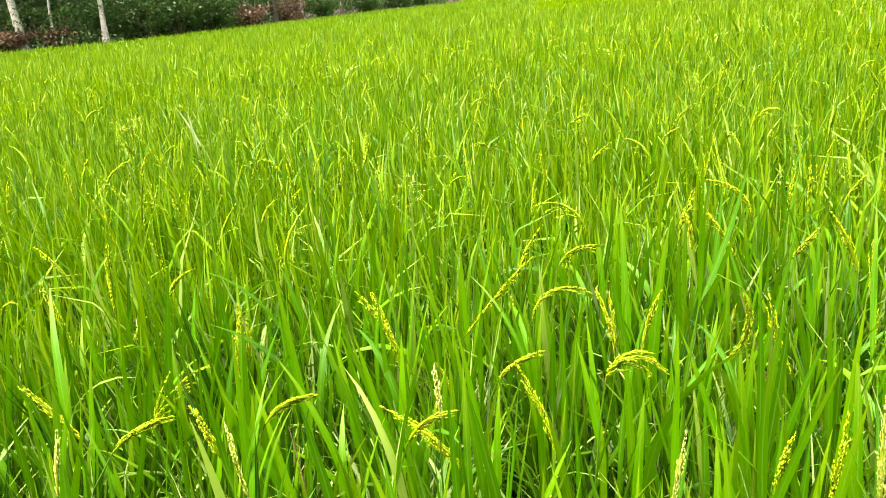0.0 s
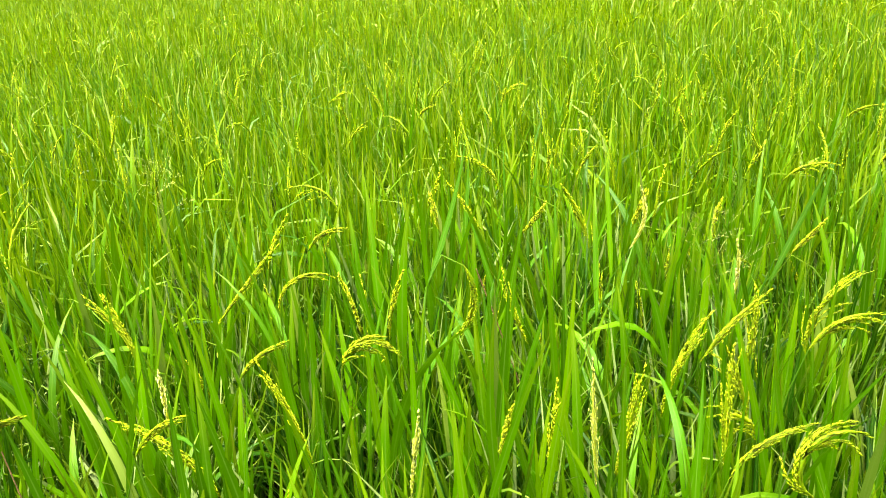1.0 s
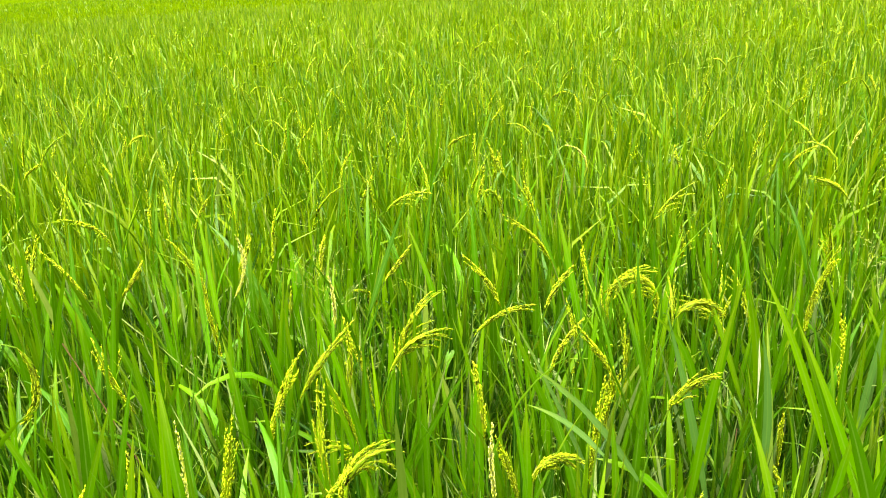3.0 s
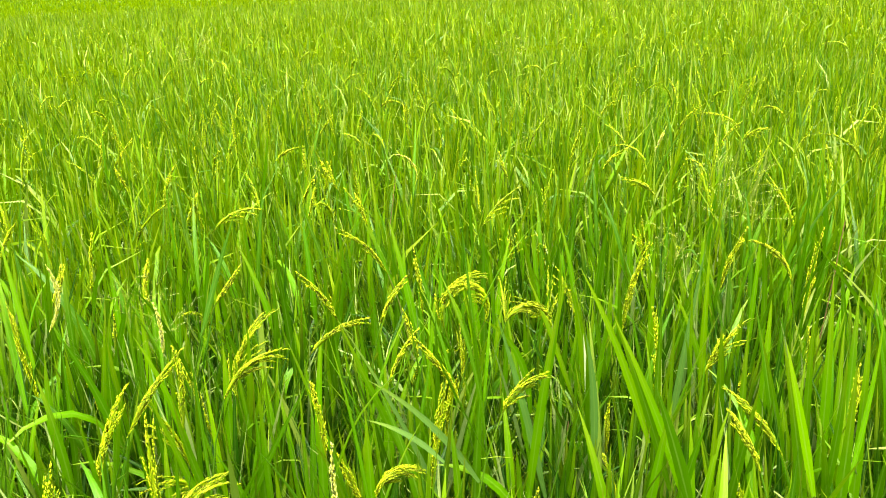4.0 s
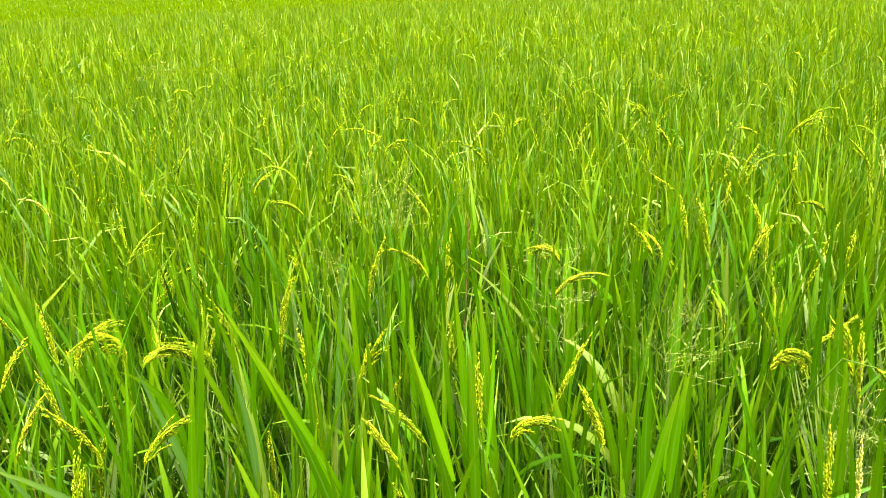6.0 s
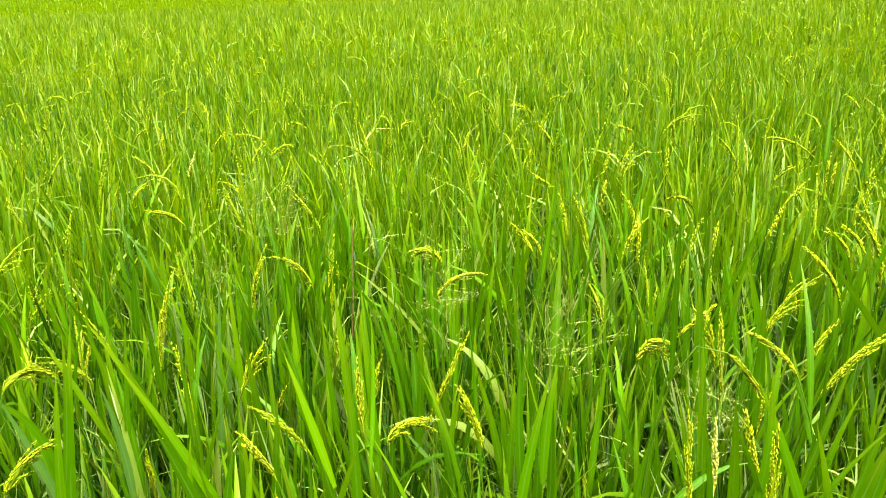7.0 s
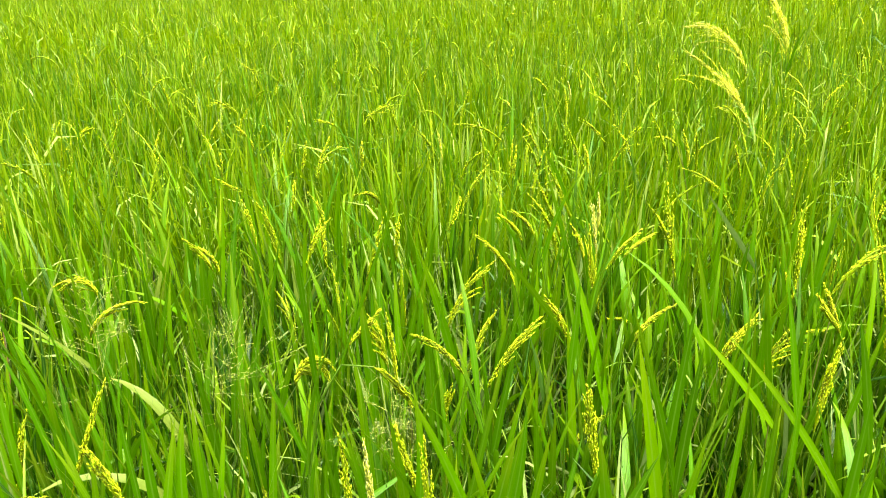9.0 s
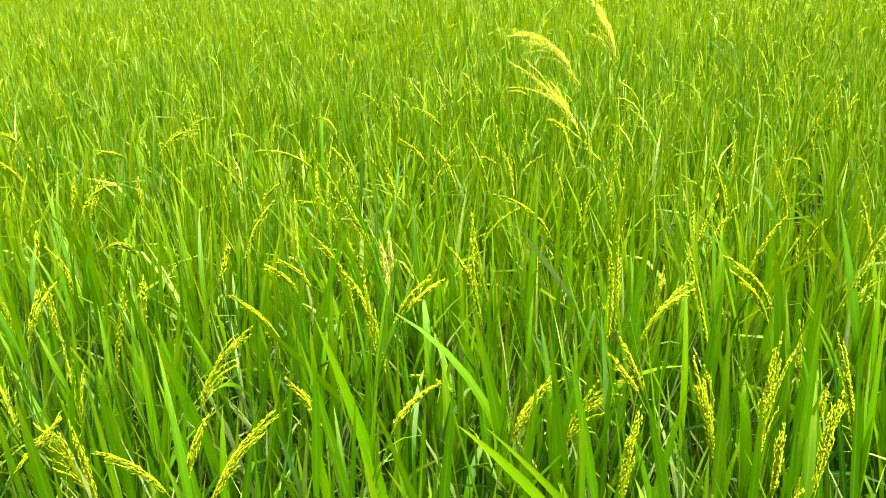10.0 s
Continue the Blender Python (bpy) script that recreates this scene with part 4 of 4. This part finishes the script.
long_leaf(0.662, 1.214, 0.533, -14, 85, 86, 0.498, 0.0175, "g")
long_leaf(0.507, 1.106, 0.654, -14, 94, 81, 0.374, 0.0175, "g")
long_leaf(0.940, 0.924, 0.763, -14, 103, 94, 0.224, 0.0175, "g")
long_leaf(0.348, 1.343, 0.539, -14, 92, 92, 0.388, 0.0175, "g")
long_leaf(1.516, 0.673, 0.670, -33, 76, 86, 0.365, 0.0175, "g")
long_leaf(0.689, 1.665, 0.521, -33, 80, 79, 0.520, 0.0175, "g")
long_leaf(0.540, 1.197, 0.715, -33, 83, 86, 0.313, 0.0175, "g")
long_leaf(1.647, 0.483, 0.678, -84, 108, 122, 0.384, 0.0175, "g")
long_leaf(1.537, -0.174, 0.766, -84, 93, 86, 0.260, 0.0175, "g")
long_leaf(1.615, -0.219, 0.709, -84, 89, 87, 0.276, 0.0175, "g")
long_leaf(1.544, -0.537, 0.678, -94, 80, 98, 0.350, 0.0175, "g")
long_leaf(1.444, -0.652, 0.743, -94, 75, 89, 0.286, 0.0175, "g")
long_leaf(1.847, -1.339, 0.665, -108, 98, 95, 0.364, 0.0175, "g")
long_leaf(0.068, 1.425, 0.554, -14, 95, 99, 0.407, 0.0175, "g")
long_leaf(-0.122, 1.467, 0.668, -14, 111, 104, 0.324, 0.0175, "g")
long_leaf(1.523, -0.209, 0.805, -67, 89, 76, 0.222, 0.0175, "g")
long_leaf(1.558, 0.397, 0.655, -67, 106, 111, 0.393, 0.0175, "g")
long_leaf(1.538, -0.977, 0.750, -99, 86, 83, 0.277, 0.0175, "g")
long_leaf(2.587, -1.734, 0.664, -99, 123, 126, 0.317, 0.0175, "p")
long_leaf(2.923, -1.253, 0.780, -99, 106, 122, 0.268, 0.0175, "g")
long_leaf(1.858, -0.896, 0.780, -108, 84, 88, 0.246, 0.0175, "g")
long_leaf(1.741, -1.042, 0.463, -100, 86, 83, 0.560, 0.0250, "g")
long_leaf(1.600, -0.991, 0.580, -100, 97, 100, 0.445, 0.0250, "g")
long_leaf(1.608, -1.383, 0.560, -100, 118, 132, 0.511, 0.0174, "g")
long_leaf(1.993, -1.045, 0.581, -100, 101, 107, 0.453, 0.0250, "g")
long_leaf(1.377, -1.156, 0.720, -100, 86, 89, 0.300, 0.0177, "g")
long_leaf(1.382, -0.621, 0.806, -100, 80, 75, 0.220, 0.0211, "g")
long_leaf(1.388, -0.807, 0.770, -100, 95, 97, 0.232, 0.0181, "g")
long_leaf(1.588, -0.657, 0.675, -100, 107, 115, 0.314, 0.0184, "g")
long_leaf(1.604, -1.227, 0.636, -100, 89, 92, 0.384, 0.0186, "g")
long_leaf(1.489, -1.033, 0.679, -100, 85, 88, 0.341, 0.0179, "g")
long_leaf(1.897, -0.927, 0.538, -100, 92, 95, 0.382, 0.0183, "g")
long_leaf(1.703, -0.489, 0.583, -100, 97, 101, 0.288, 0.0182, "g")
long_leaf(1.798, 0.015, 0.740, -100, 103, 109, 0.291, 0.0167, "g")
long_leaf(1.747, -1.565, 0.646, -108, 89, 92, 0.374, 0.0181, "g")
long_leaf(1.596, -1.510, 0.676, -108, 89, 92, 0.294, 0.0170, "g")
long_leaf(1.874, -1.253, 0.574, -108, 84, 87, 0.366, 0.0184, "g")
airy_weed(1.206, 1.537, 0.98, 1)
airy_weed(2.30, 0.12, 0.97, 2)
airy_weed(1.95, -0.08, 0.92, 3)
airy_weed(2.06, -0.24, 0.95, 4)
airy_weed(1.85, -0.43, 0.88, 5, 0.2)
airy_weed(3.02, 0.80, 0.93, 6)
long_leaf(-0.171, 1.704, 0.409, -16, 100, 105, 0.442, 0.0153, "g")
long_leaf(0.065, 1.292, 0.517, -16, 95, 97, 0.499, 0.0172, "g")
long_leaf(-0.337, 1.487, 0.481, -16, 81, 77, 0.365, 0.0147, "g")
long_leaf(0.400, 1.735, 0.494, -16, 98, 102, 0.351, 0.0172, "g")
long_leaf(0.228, 1.538, 0.430, -16, 86, 89, 0.410, 0.0169, "g")
long_leaf(0.536, 1.210, 0.568, 0, 87, 90, 0.453, 0.0225, "g")
long_leaf(0.697, 1.287, 0.657, 0, 92, 95, 0.364, 0.0202, "g")
long_leaf(0.408, 1.536, 0.576, 0, 97, 100, 0.449, 0.0219, "g")
long_leaf(0.447, 0.994, 0.705, 0, 73, 65, 0.337, 0.0171, "g")
long_leaf(0.523, 0.943, 0.719, 0, 81, 77, 0.280, 0.0162, "g")
long_leaf(0.087, 1.180, 0.621, 0, 98, 101, 0.310, 0.0185, "g")
long_leaf(-0.404, 1.309, 0.547, 0, 85, 88, 0.474, 0.0186, "g")
long_leaf(-0.761, 1.809, 0.354, 0, 82, 78, 0.677, 0.0250, "g")
long_leaf(-0.338, 1.653, 0.491, 0, 92, 95, 0.530, 0.0211, "g")
long_leaf(-0.112, 1.427, 0.552, 0, 98, 101, 0.405, 0.0183, "g")
long_leaf(-0.756, 1.268, 0.613, 0, 77, 70, 0.368, 0.0162, "g")
long_leaf(1.556, 0.717, 0.472, -34, 82, 78, 0.557, 0.0231, "g")
long_leaf(1.362, 0.767, 0.537, -34, 108, 117, 0.521, 0.0183, "p")
long_leaf(1.593, 0.689, 0.488, -34, 101, 106, 0.475, 0.0173, "p")
long_leaf(1.143, 0.765, 0.561, -34, 88, 91, 0.344, 0.0182, "g")
long_leaf(1.735, 0.989, 0.367, -34, 123, 140, 0.393, 0.0119, "p")
long_leaf(1.753, 0.946, 0.306, -34, 129, 147, 0.438, 0.0118, "p")
long_leaf(1.044, 1.116, 0.429, -34, 67, 56, 0.469, 0.0159, "g")
long_leaf(1.481, 0.882, 0.455, -34, 92, 95, 0.385, 0.0165, "g")
long_leaf(1.643, 0.611, 0.654, -34, 84, 80, 0.370, 0.0187, "g")
long_leaf(0.641, 1.483, 0.457, -34, 85, 83, 0.566, 0.0250, "g")
long_leaf(0.572, 1.296, 0.574, -34, 90, 93, 0.446, 0.0182, "g")
long_leaf(0.387, 1.223, 0.635, -34, 87, 90, 0.375, 0.0159, "g")
long_leaf(0.530, 1.296, 0.587, -34, 105, 112, 0.359, 0.0161, "g")
long_leaf(1.067, 1.639, 0.301, -34, 83, 79, 0.588, 0.0183, "g")
long_leaf(1.014, 1.010, 0.482, -34, 100, 105, 0.468, 0.0184, "g")
long_leaf(0.997, 1.215, 0.395, -34, 92, 95, 0.446, 0.0165, "g")
long_leaf(0.991, 1.604, 0.347, -34, 84, 87, 0.495, 0.0176, "g")
long_leaf(0.426, 1.358, 0.540, -34, 84, 87, 0.301, 0.0160, "g")
long_leaf(0.860, 1.545, 0.488, -34, 86, 89, 0.352, 0.0141, "g")
long_leaf(1.599, 0.163, 0.604, -57, 99, 103, 0.423, 0.0186, "g")
long_leaf(1.748, 0.124, 0.495, -57, 91, 94, 0.526, 0.0203, "g")
long_leaf(1.564, 0.340, 0.569, -57, 107, 115, 0.482, 0.0197, "g")
long_leaf(2.070, 0.565, 0.271, -57, 89, 92, 0.569, 0.0154, "p")
long_leaf(1.770, 0.674, 0.361, -57, 92, 95, 0.461, 0.0160, "w")
long_leaf(2.003, 0.294, 0.410, -57, 68, 56, 0.488, 0.0136, "g")
long_leaf(2.540, 0.141, 0.527, -57, 121, 137, 0.403, 0.0168, "g")
long_leaf(1.985, -0.011, 0.410, -57, 113, 124, 0.330, 0.0141, "p")
long_leaf(2.073, 0.089, 0.430, -57, 142, 160, 0.348, 0.0100, "p")
long_leaf(1.799, 0.436, 0.423, -57, 47, 29, 0.256, 0.0100, "p")
long_leaf(1.534, 0.113, 0.615, -74, 89, 92, 0.405, 0.0200, "g")
long_leaf(1.503, -0.158, 0.681, -74, 81, 76, 0.346, 0.0182, "g")
long_leaf(1.705, -0.227, 0.547, -74, 90, 93, 0.357, 0.0177, "g")
long_leaf(1.696, -0.491, 0.689, -74, 92, 95, 0.331, 0.0165, "g")
long_leaf(1.726, -0.163, 0.522, -74, 91, 94, 0.318, 0.0164, "g")
long_leaf(1.874, -0.401, 0.582, -74, 104, 111, 0.367, 0.0174, "g")
long_leaf(1.807, -0.068, 0.466, -74, 114, 126, 0.327, 0.0157, "p")
long_leaf(2.090, 0.616, 0.386, -74, 86, 83, 0.474, 0.0183, "p")
long_leaf(1.447, 0.637, 0.595, -74, 84, 80, 0.429, 0.0192, "g")
long_leaf(1.694, 0.807, 0.471, -74, 102, 109, 0.342, 0.0172, "p")
long_leaf(1.443, 0.392, 0.637, -74, 84, 81, 0.276, 0.0181, "g")
long_leaf(1.725, 1.152, 0.525, -74, 90, 93, 0.275, 0.0163, "p")
long_leaf(2.488, -0.336, 0.702, -74, 60, 46, 0.273, 0.0167, "p")
long_leaf(1.898, 0.215, 0.363, -90, 91, 94, 0.658, 0.0250, "g")
long_leaf(1.926, 0.572, 0.358, -90, 85, 82, 0.667, 0.0172, "p")
long_leaf(1.592, 0.428, 0.605, -90, 88, 91, 0.415, 0.0202, "g")
long_leaf(1.587, -0.216, 0.578, -90, 88, 91, 0.415, 0.0185, "g")
long_leaf(1.842, -0.121, 0.506, -90, 85, 88, 0.334, 0.0163, "g")
long_leaf(1.294, 0.256, 0.833, -90, 106, 114, 0.199, 0.0214, "g")
long_leaf(2.103, 0.305, 0.516, -90, 103, 109, 0.296, 0.0120, "p")
long_leaf(1.691, -0.493, 0.486, -90, 90, 93, 0.464, 0.0183, "g")
long_leaf(1.846, -0.425, 0.518, -90, 90, 93, 0.333, 0.0184, "g")
long_leaf(1.811, -0.639, 0.387, -90, 91, 94, 0.497, 0.0180, "g")
long_leaf(1.536, -0.696, 0.598, -90, 100, 105, 0.350, 0.0177, "g")
long_leaf(1.546, -0.663, 0.590, -90, 81, 76, 0.439, 0.0228, "g")
long_leaf(1.734, -1.091, 0.540, -90, 102, 108, 0.498, 0.0171, "g")
long_leaf(1.814, -1.123, 0.530, -90, 108, 117, 0.335, 0.0161, "g")
long_leaf(1.297, -0.726, 0.782, -90, 71, 62, 0.258, 0.0217, "g")
long_leaf(1.989, -0.917, 0.538, -90, 100, 104, 0.309, 0.0158, "p")
long_leaf(1.834, -1.035, 0.470, -90, 81, 77, 0.337, 0.0100, "p")
long_leaf(1.935, -0.741, 0.475, -90, 81, 76, 0.472, 0.0174, "g")
long_leaf(2.242, -1.106, 0.359, -108, 85, 88, 0.481, 0.0168, "g")
long_leaf(2.119, -1.028, 0.546, -108, 84, 81, 0.297, 0.0133, "g")
long_leaf(1.979, -0.875, 0.578, -108, 84, 81, 0.282, 0.0181, "g")
long_leaf(1.919, -0.958, 0.692, -108, 98, 102, 0.333, 0.0208, "g")
long_leaf(2.714, -0.311, 0.454, -108, 69, 59, 0.385, 0.0119, "p")
long_leaf(1.911, -0.516, 0.726, -108, 92, 95, 0.294, 0.0250, "g")
long_leaf(1.899, -0.627, 0.704, -108, 90, 93, 0.316, 0.0242, "g")
long_leaf(1.933, -1.258, 0.656, -108, 98, 102, 0.370, 0.0228, "g")
long_leaf(1.758, -1.345, 0.676, -108, 98, 102, 0.349, 0.0187, "g")
long_leaf(1.609, -1.386, 0.724, -108, 99, 104, 0.283, 0.0179, "g")
long_leaf(1.756, -1.442, 0.651, -108, 81, 76, 0.261, 0.0176, "g")
long_leaf(1.728, -1.720, 0.665, -108, 88, 91, 0.355, 0.0185, "g")
long_leaf(1.597, -1.722, 0.650, -108, 95, 97, 0.372, 0.0196, "g")
long_leaf(2.041, -1.524, 0.606, -108, 93, 96, 0.323, 0.0182, "p")
long_leaf(-1.639, 5.300, 0.652, 0, 94, 96, 0.329, 0.0225, "w")
long_leaf(-1.717, 5.638, 0.674, 0, 110, 120, 0.326, 0.0199, "w")
airy_weed(5.96, 8.21, 1.01, 113, bold=3.1)
airy_weed(4.96, 6.89, 1.00, 114, bold=2.6)
airy_weed(5.66, 7.81, 1.00, 115, bold=3.0)
airy_weed(5.97, 8.58, 0.99, 116, bold=3.2)
airy_weed(10.97, 5.42, 1.01, 117, bold=3.7)
airy_weed(10.93, 0.58, 1.00, 118, bold=3.3)
airy_weed(13.42, 6.73, 0.99, 119, bold=4.6)
airy_weed(6.91, 4.47, 0.99, 120, bold=2.5)
airy_weed(6.71, 4.20, 1.00, 121, bold=2.4)
airy_weed(3.30, 1.00, 0.97, 122, bold=1.0)
airy_weed(2.14, 0.05, 0.99, 123, bold=1.0)
airy_weed(2.87, 0.73, 0.99, 124, bold=1.0)
airy_weed(0.00, 2.95, 0.99, 125, bold=1.0)
airy_weed(-1.97, 5.05, 1.01, 126, bold=1.7)
airy_weed(1.90, -0.46, 0.89, 127, bold=1.0)
airy_weed(2.39, 0.84, 0.89, 128, bold=1.0)
dry_stalk(2.512, 0.364, 0.93, -90, 83, 0.28)
dry_stalk(1.650, 0.670, 0.66, -57, 82, 0.19)
dry_stalk(0.623, 1.559, 0.90, 0, 104, 0.11)
dry_stalk(-0.306, 1.334, 0.80, -16, 92, 0.10)
dry_stalk(2.543, 1.968, 0.85, -74, 76, 0.12)



# ---------------------------------------------------------------- wood at the field's edge
def leaf_cloud(centres, radii, count, size, gen):
    """Loose leaves round some centres: each a small folded lozenge."""
    c = gen.integers(0, len(centres), count)
    d = gen.normal(size=(count, 3))
    d /= np.linalg.norm(d, axis=1, keepdims=True)
    p = centres[c] + d * radii[c][:, None] * gen.uniform(0.25, 1.0, count)[:, None] ** 0.6 * np.array([1, 1, 0.75])
    a = gen.normal(size=(count, 3)) + np.array([0, 0, -0.5])
    a /= np.linalg.norm(a, axis=1, keepdims=True)
    b = np.cross(a, gen.normal(size=(count, 3)))
    b /= np.linalg.norm(b, axis=1, keepdims=True)
    l = (size * gen.uniform(0.6, 1.3, count))[:, None]
    v = np.stack([p, p + a * l * 0.5 + b * l * 0.28, p + a * l, p + a * l * 0.5 - b * l * 0.28], 1).reshape(-1, 3)
    k = np.arange(count)[:, None] * 4
    return v, np.concatenate([k + [0, 1, 2], k + [0, 2, 3]]), np.tile(np.array([(0.3, 0.2), (0.6, 0.4), (0.4, 0.6), (0.2, 0.4)]), (count, 1))


def make_tree(x, y, height, radius, lean, seed, bark, label, crown_from=0.45):
    gen = np.random.default_rng(seed)
    tree = new("tree")
    tree.location = (x, y, 0.62)
    az = gen.uniform(0, 6.283)
    t = np.linspace(0, 1, 9)
    bend = np.stack([np.cos(az) * lean * height * t ** 1.5 + gen.normal(0, 0.05, 9) * t, np.sin(az) * lean * height * t ** 1.5, height * t - 0.15], 1)
    rad = radius * (1 - 0.8 * t) * (1 + 0.6 * np.exp(-t * 22))
    v, q, uv = tubes(bend[None], rad[None], 9)
    vs, qs, us, off, tips = [v], [q], [uv], len(v), []
    for k in range(7):
        f = gen.uniform(crown_from, 0.95)
        i = min(7, int(f * 8))
        root = bend[i]
        a = gen.uniform(0, 6.283)
        L = height * gen.uniform(0.18, 0.34) * (1.25 - f)
        p, tan, tt = arcs(root[None], np.array([a]), np.array([radians(55)]), np.array([radians(25)]), np.array([L * 2]), 5)
        v, q, uv = tubes(p, np.linspace(rad[i] * 0.5, 0.02, 6)[None], 5)
        vs.append(v), qs.append(q + off), us.append(uv)
        off += len(v)
        tips += [p[0, -1], p[0, 3]]
    part("trunk", fill_mesh("trunk", np.concatenate(vs), [np.concatenate(qs)], np.concatenate(us), [bark]), tree)
    cen = np.array(tips + [bend[-1], bend[-2]])
    v, f, uv = leaf_cloud(cen, np.full(len(cen), height * 0.13) * gen.uniform(0.7, 1.3, len(cen)), 2600, 0.26, gen)
    part("crown", fill_mesh("crown", v, [f], uv, [TREE_LEAF]), tree)
    return tagged(tree, label, "tree", "trees at the field edge")


def make_bush(x, y, w, h, seed, mat, label, count=2600, size=0.20):
    gen = np.random.default_rng(seed)
    bush = new("bush")
    bush.location = (x, y, 0.6)
    n = 9
    a = gen.uniform(0, 6.283, n)
    p, tan, t = arcs(np.zeros((n, 3)) - [0, 0, 0.1], a, np.radians(gen.uniform(60, 85, n)), np.radians(gen.uniform(20, 70, n)), gen.uniform(0.6, 1.0, n) * h, 5)
    v, q, uv = tubes(p, np.tile(np.linspace(0.03, 0.008, 6), (n, 1)), 4)
    part("twig_frame", fill_mesh("twig_frame", v, [q], uv, [DARK_BARK]), bush)
    cen = np.concatenate([p[:, -1], p[:, 3], np.stack([gen.uniform(-w / 2, w / 2, 10), gen.uniform(-w / 2, w / 2, 10), gen.uniform(0.15, 0.8, 10) * h], 1)])
    v, f, uv = leaf_cloud(cen, np.full(len(cen), 0.24 * w) * gen.uniform(0.6, 1.2, len(cen)), count, size, gen)
    part("foliage", fill_mesh("foliage", v, [f], uv, [mat]), bush)
    return tagged(bush, label, "bush", "bushes at the field edge")


make_tree(-20.4, 40.6, 9.0, 0.24, 0.10, 1, BARK, "tree with a stout pale grey trunk at the wood's edge")
make_tree(-18.95, 40.9, 7.0, 0.085, 0.06, 2, BARK, "slender young tree with a thin whitish trunk")
make_tree(-16.6, 41.2, 9.5, 0.145, 0.08, 3, BARK, "tree with a pale leaning trunk beside the field")
for k, (x, y, h, r) in enumerate([(-24.5, 42, 9, 0.2), (-22, 45, 10, 0.2), (-18, 46.5, 10, 0.22), (-14.5, 50.5, 9, 0.15), (-11.6, 54, 9, 0.2), (-10.2, 56.5, 10, 0.16), (-9, 60, 8, 0.12),
                                  (-7, 68, 9, 0.14), (-5.4, 74, 9, 0.15), (-3, 82, 10, 0.16), (-0.8, 91, 9, 0.15), (3, 103, 10, 0.2)]):
    make_tree(x - 0.8, y, h, r, 0.06, 20 + k, DARK_BARK if k % 3 else BARK, "dark leafy tree in the wood behind the field", 0.35)
for k, (x, y, w, h, mat) in enumerate([(-22.6, 43.4, 3.4, 4.6, TREE_LEAF), (-24.6, 45.5, 4.0, 5.5, TREE_LEAF), (-20.4, 44.6, 3.2, 4.4, TREE_LEAF), (-18.0, 44.8, 3.0, 4.2, TREE_LEAF), (-14.6, 43.5, 2.4, 3.4, TREE_LEAF), (-13.9, 46, 2.6, 3.6, TREE_LEAF), (-13.2, 48.5, 2.6, 3.2, TREE_LEAF), (-12.9, 50.3, 2.2, 2.6, TREE_LEAF),
                                       (-20.3, 40.4, 1.8, 1.3, DRY_BRUSH), (-18.2, 41.4, 1.8, 1.2, DRY_BRUSH), (-11.6, 53, 2.2, 1.8, DRY_BRUSH), (-10.0, 57.5, 2.4, 1.8, DRY_BRUSH),
                                       (-8.2, 63, 2.6, 2.0, TREE_LEAF), (-5.8, 71, 2.8, 2.0, TREE_LEAF), (-3.6, 79, 3, 2.2, TREE_LEAF), (-1.4, 87, 3, 2.0, TREE_LEAF)]):
    make_bush(x - 0.5, y, w, h, 60 + k, mat, "dense dark green bush beside the field" if mat is TREE_LEAF else "brown dry brush on the bank")

# scrub along the foot of the wood
gen = np.random.default_rng(78)
sy = np.concatenate([gen.uniform(36, 56, 260), gen.uniform(30, 125, 440)])
cen = np.stack([edge_x(sy) - gen.uniform(0.9, 4.5, 700), sy, gen.uniform(0.5, 2.6, 700) * np.where(sy > 56, 1.5, 1.0)], 1)
v, f, uv = leaf_cloud(cen, gen.uniform(0.35, 0.85, 700) * np.where(sy > 56, 1.4, 1.0), 58000, 0.18, gen)
scrub = part("scrub", fill_mesh("scrub", v, [f], uv, [TREE_LEAF]))
tagged(scrub, "low dark green scrub along the foot of the wood", "scrub", kind="stuff")

# undergrowth behind the first trees
gen = np.random.default_rng(77)
uy = gen.uniform(28, 120, 460)
cen = np.stack([edge_x(uy) - gen.uniform(3.0, 20, 460), uy, gen.uniform(0.8, 9.5, 460)], 1)
v, f, uv = leaf_cloud(cen, np.full(460, 1.8), 46000, 0.40, gen)
under = part("undergrowth", fill_mesh("undergrowth", v, [f], uv, [TREE_LEAF]))
tagged(under, "dark tangled undergrowth in the wood", "undergrowth", kind="stuff")
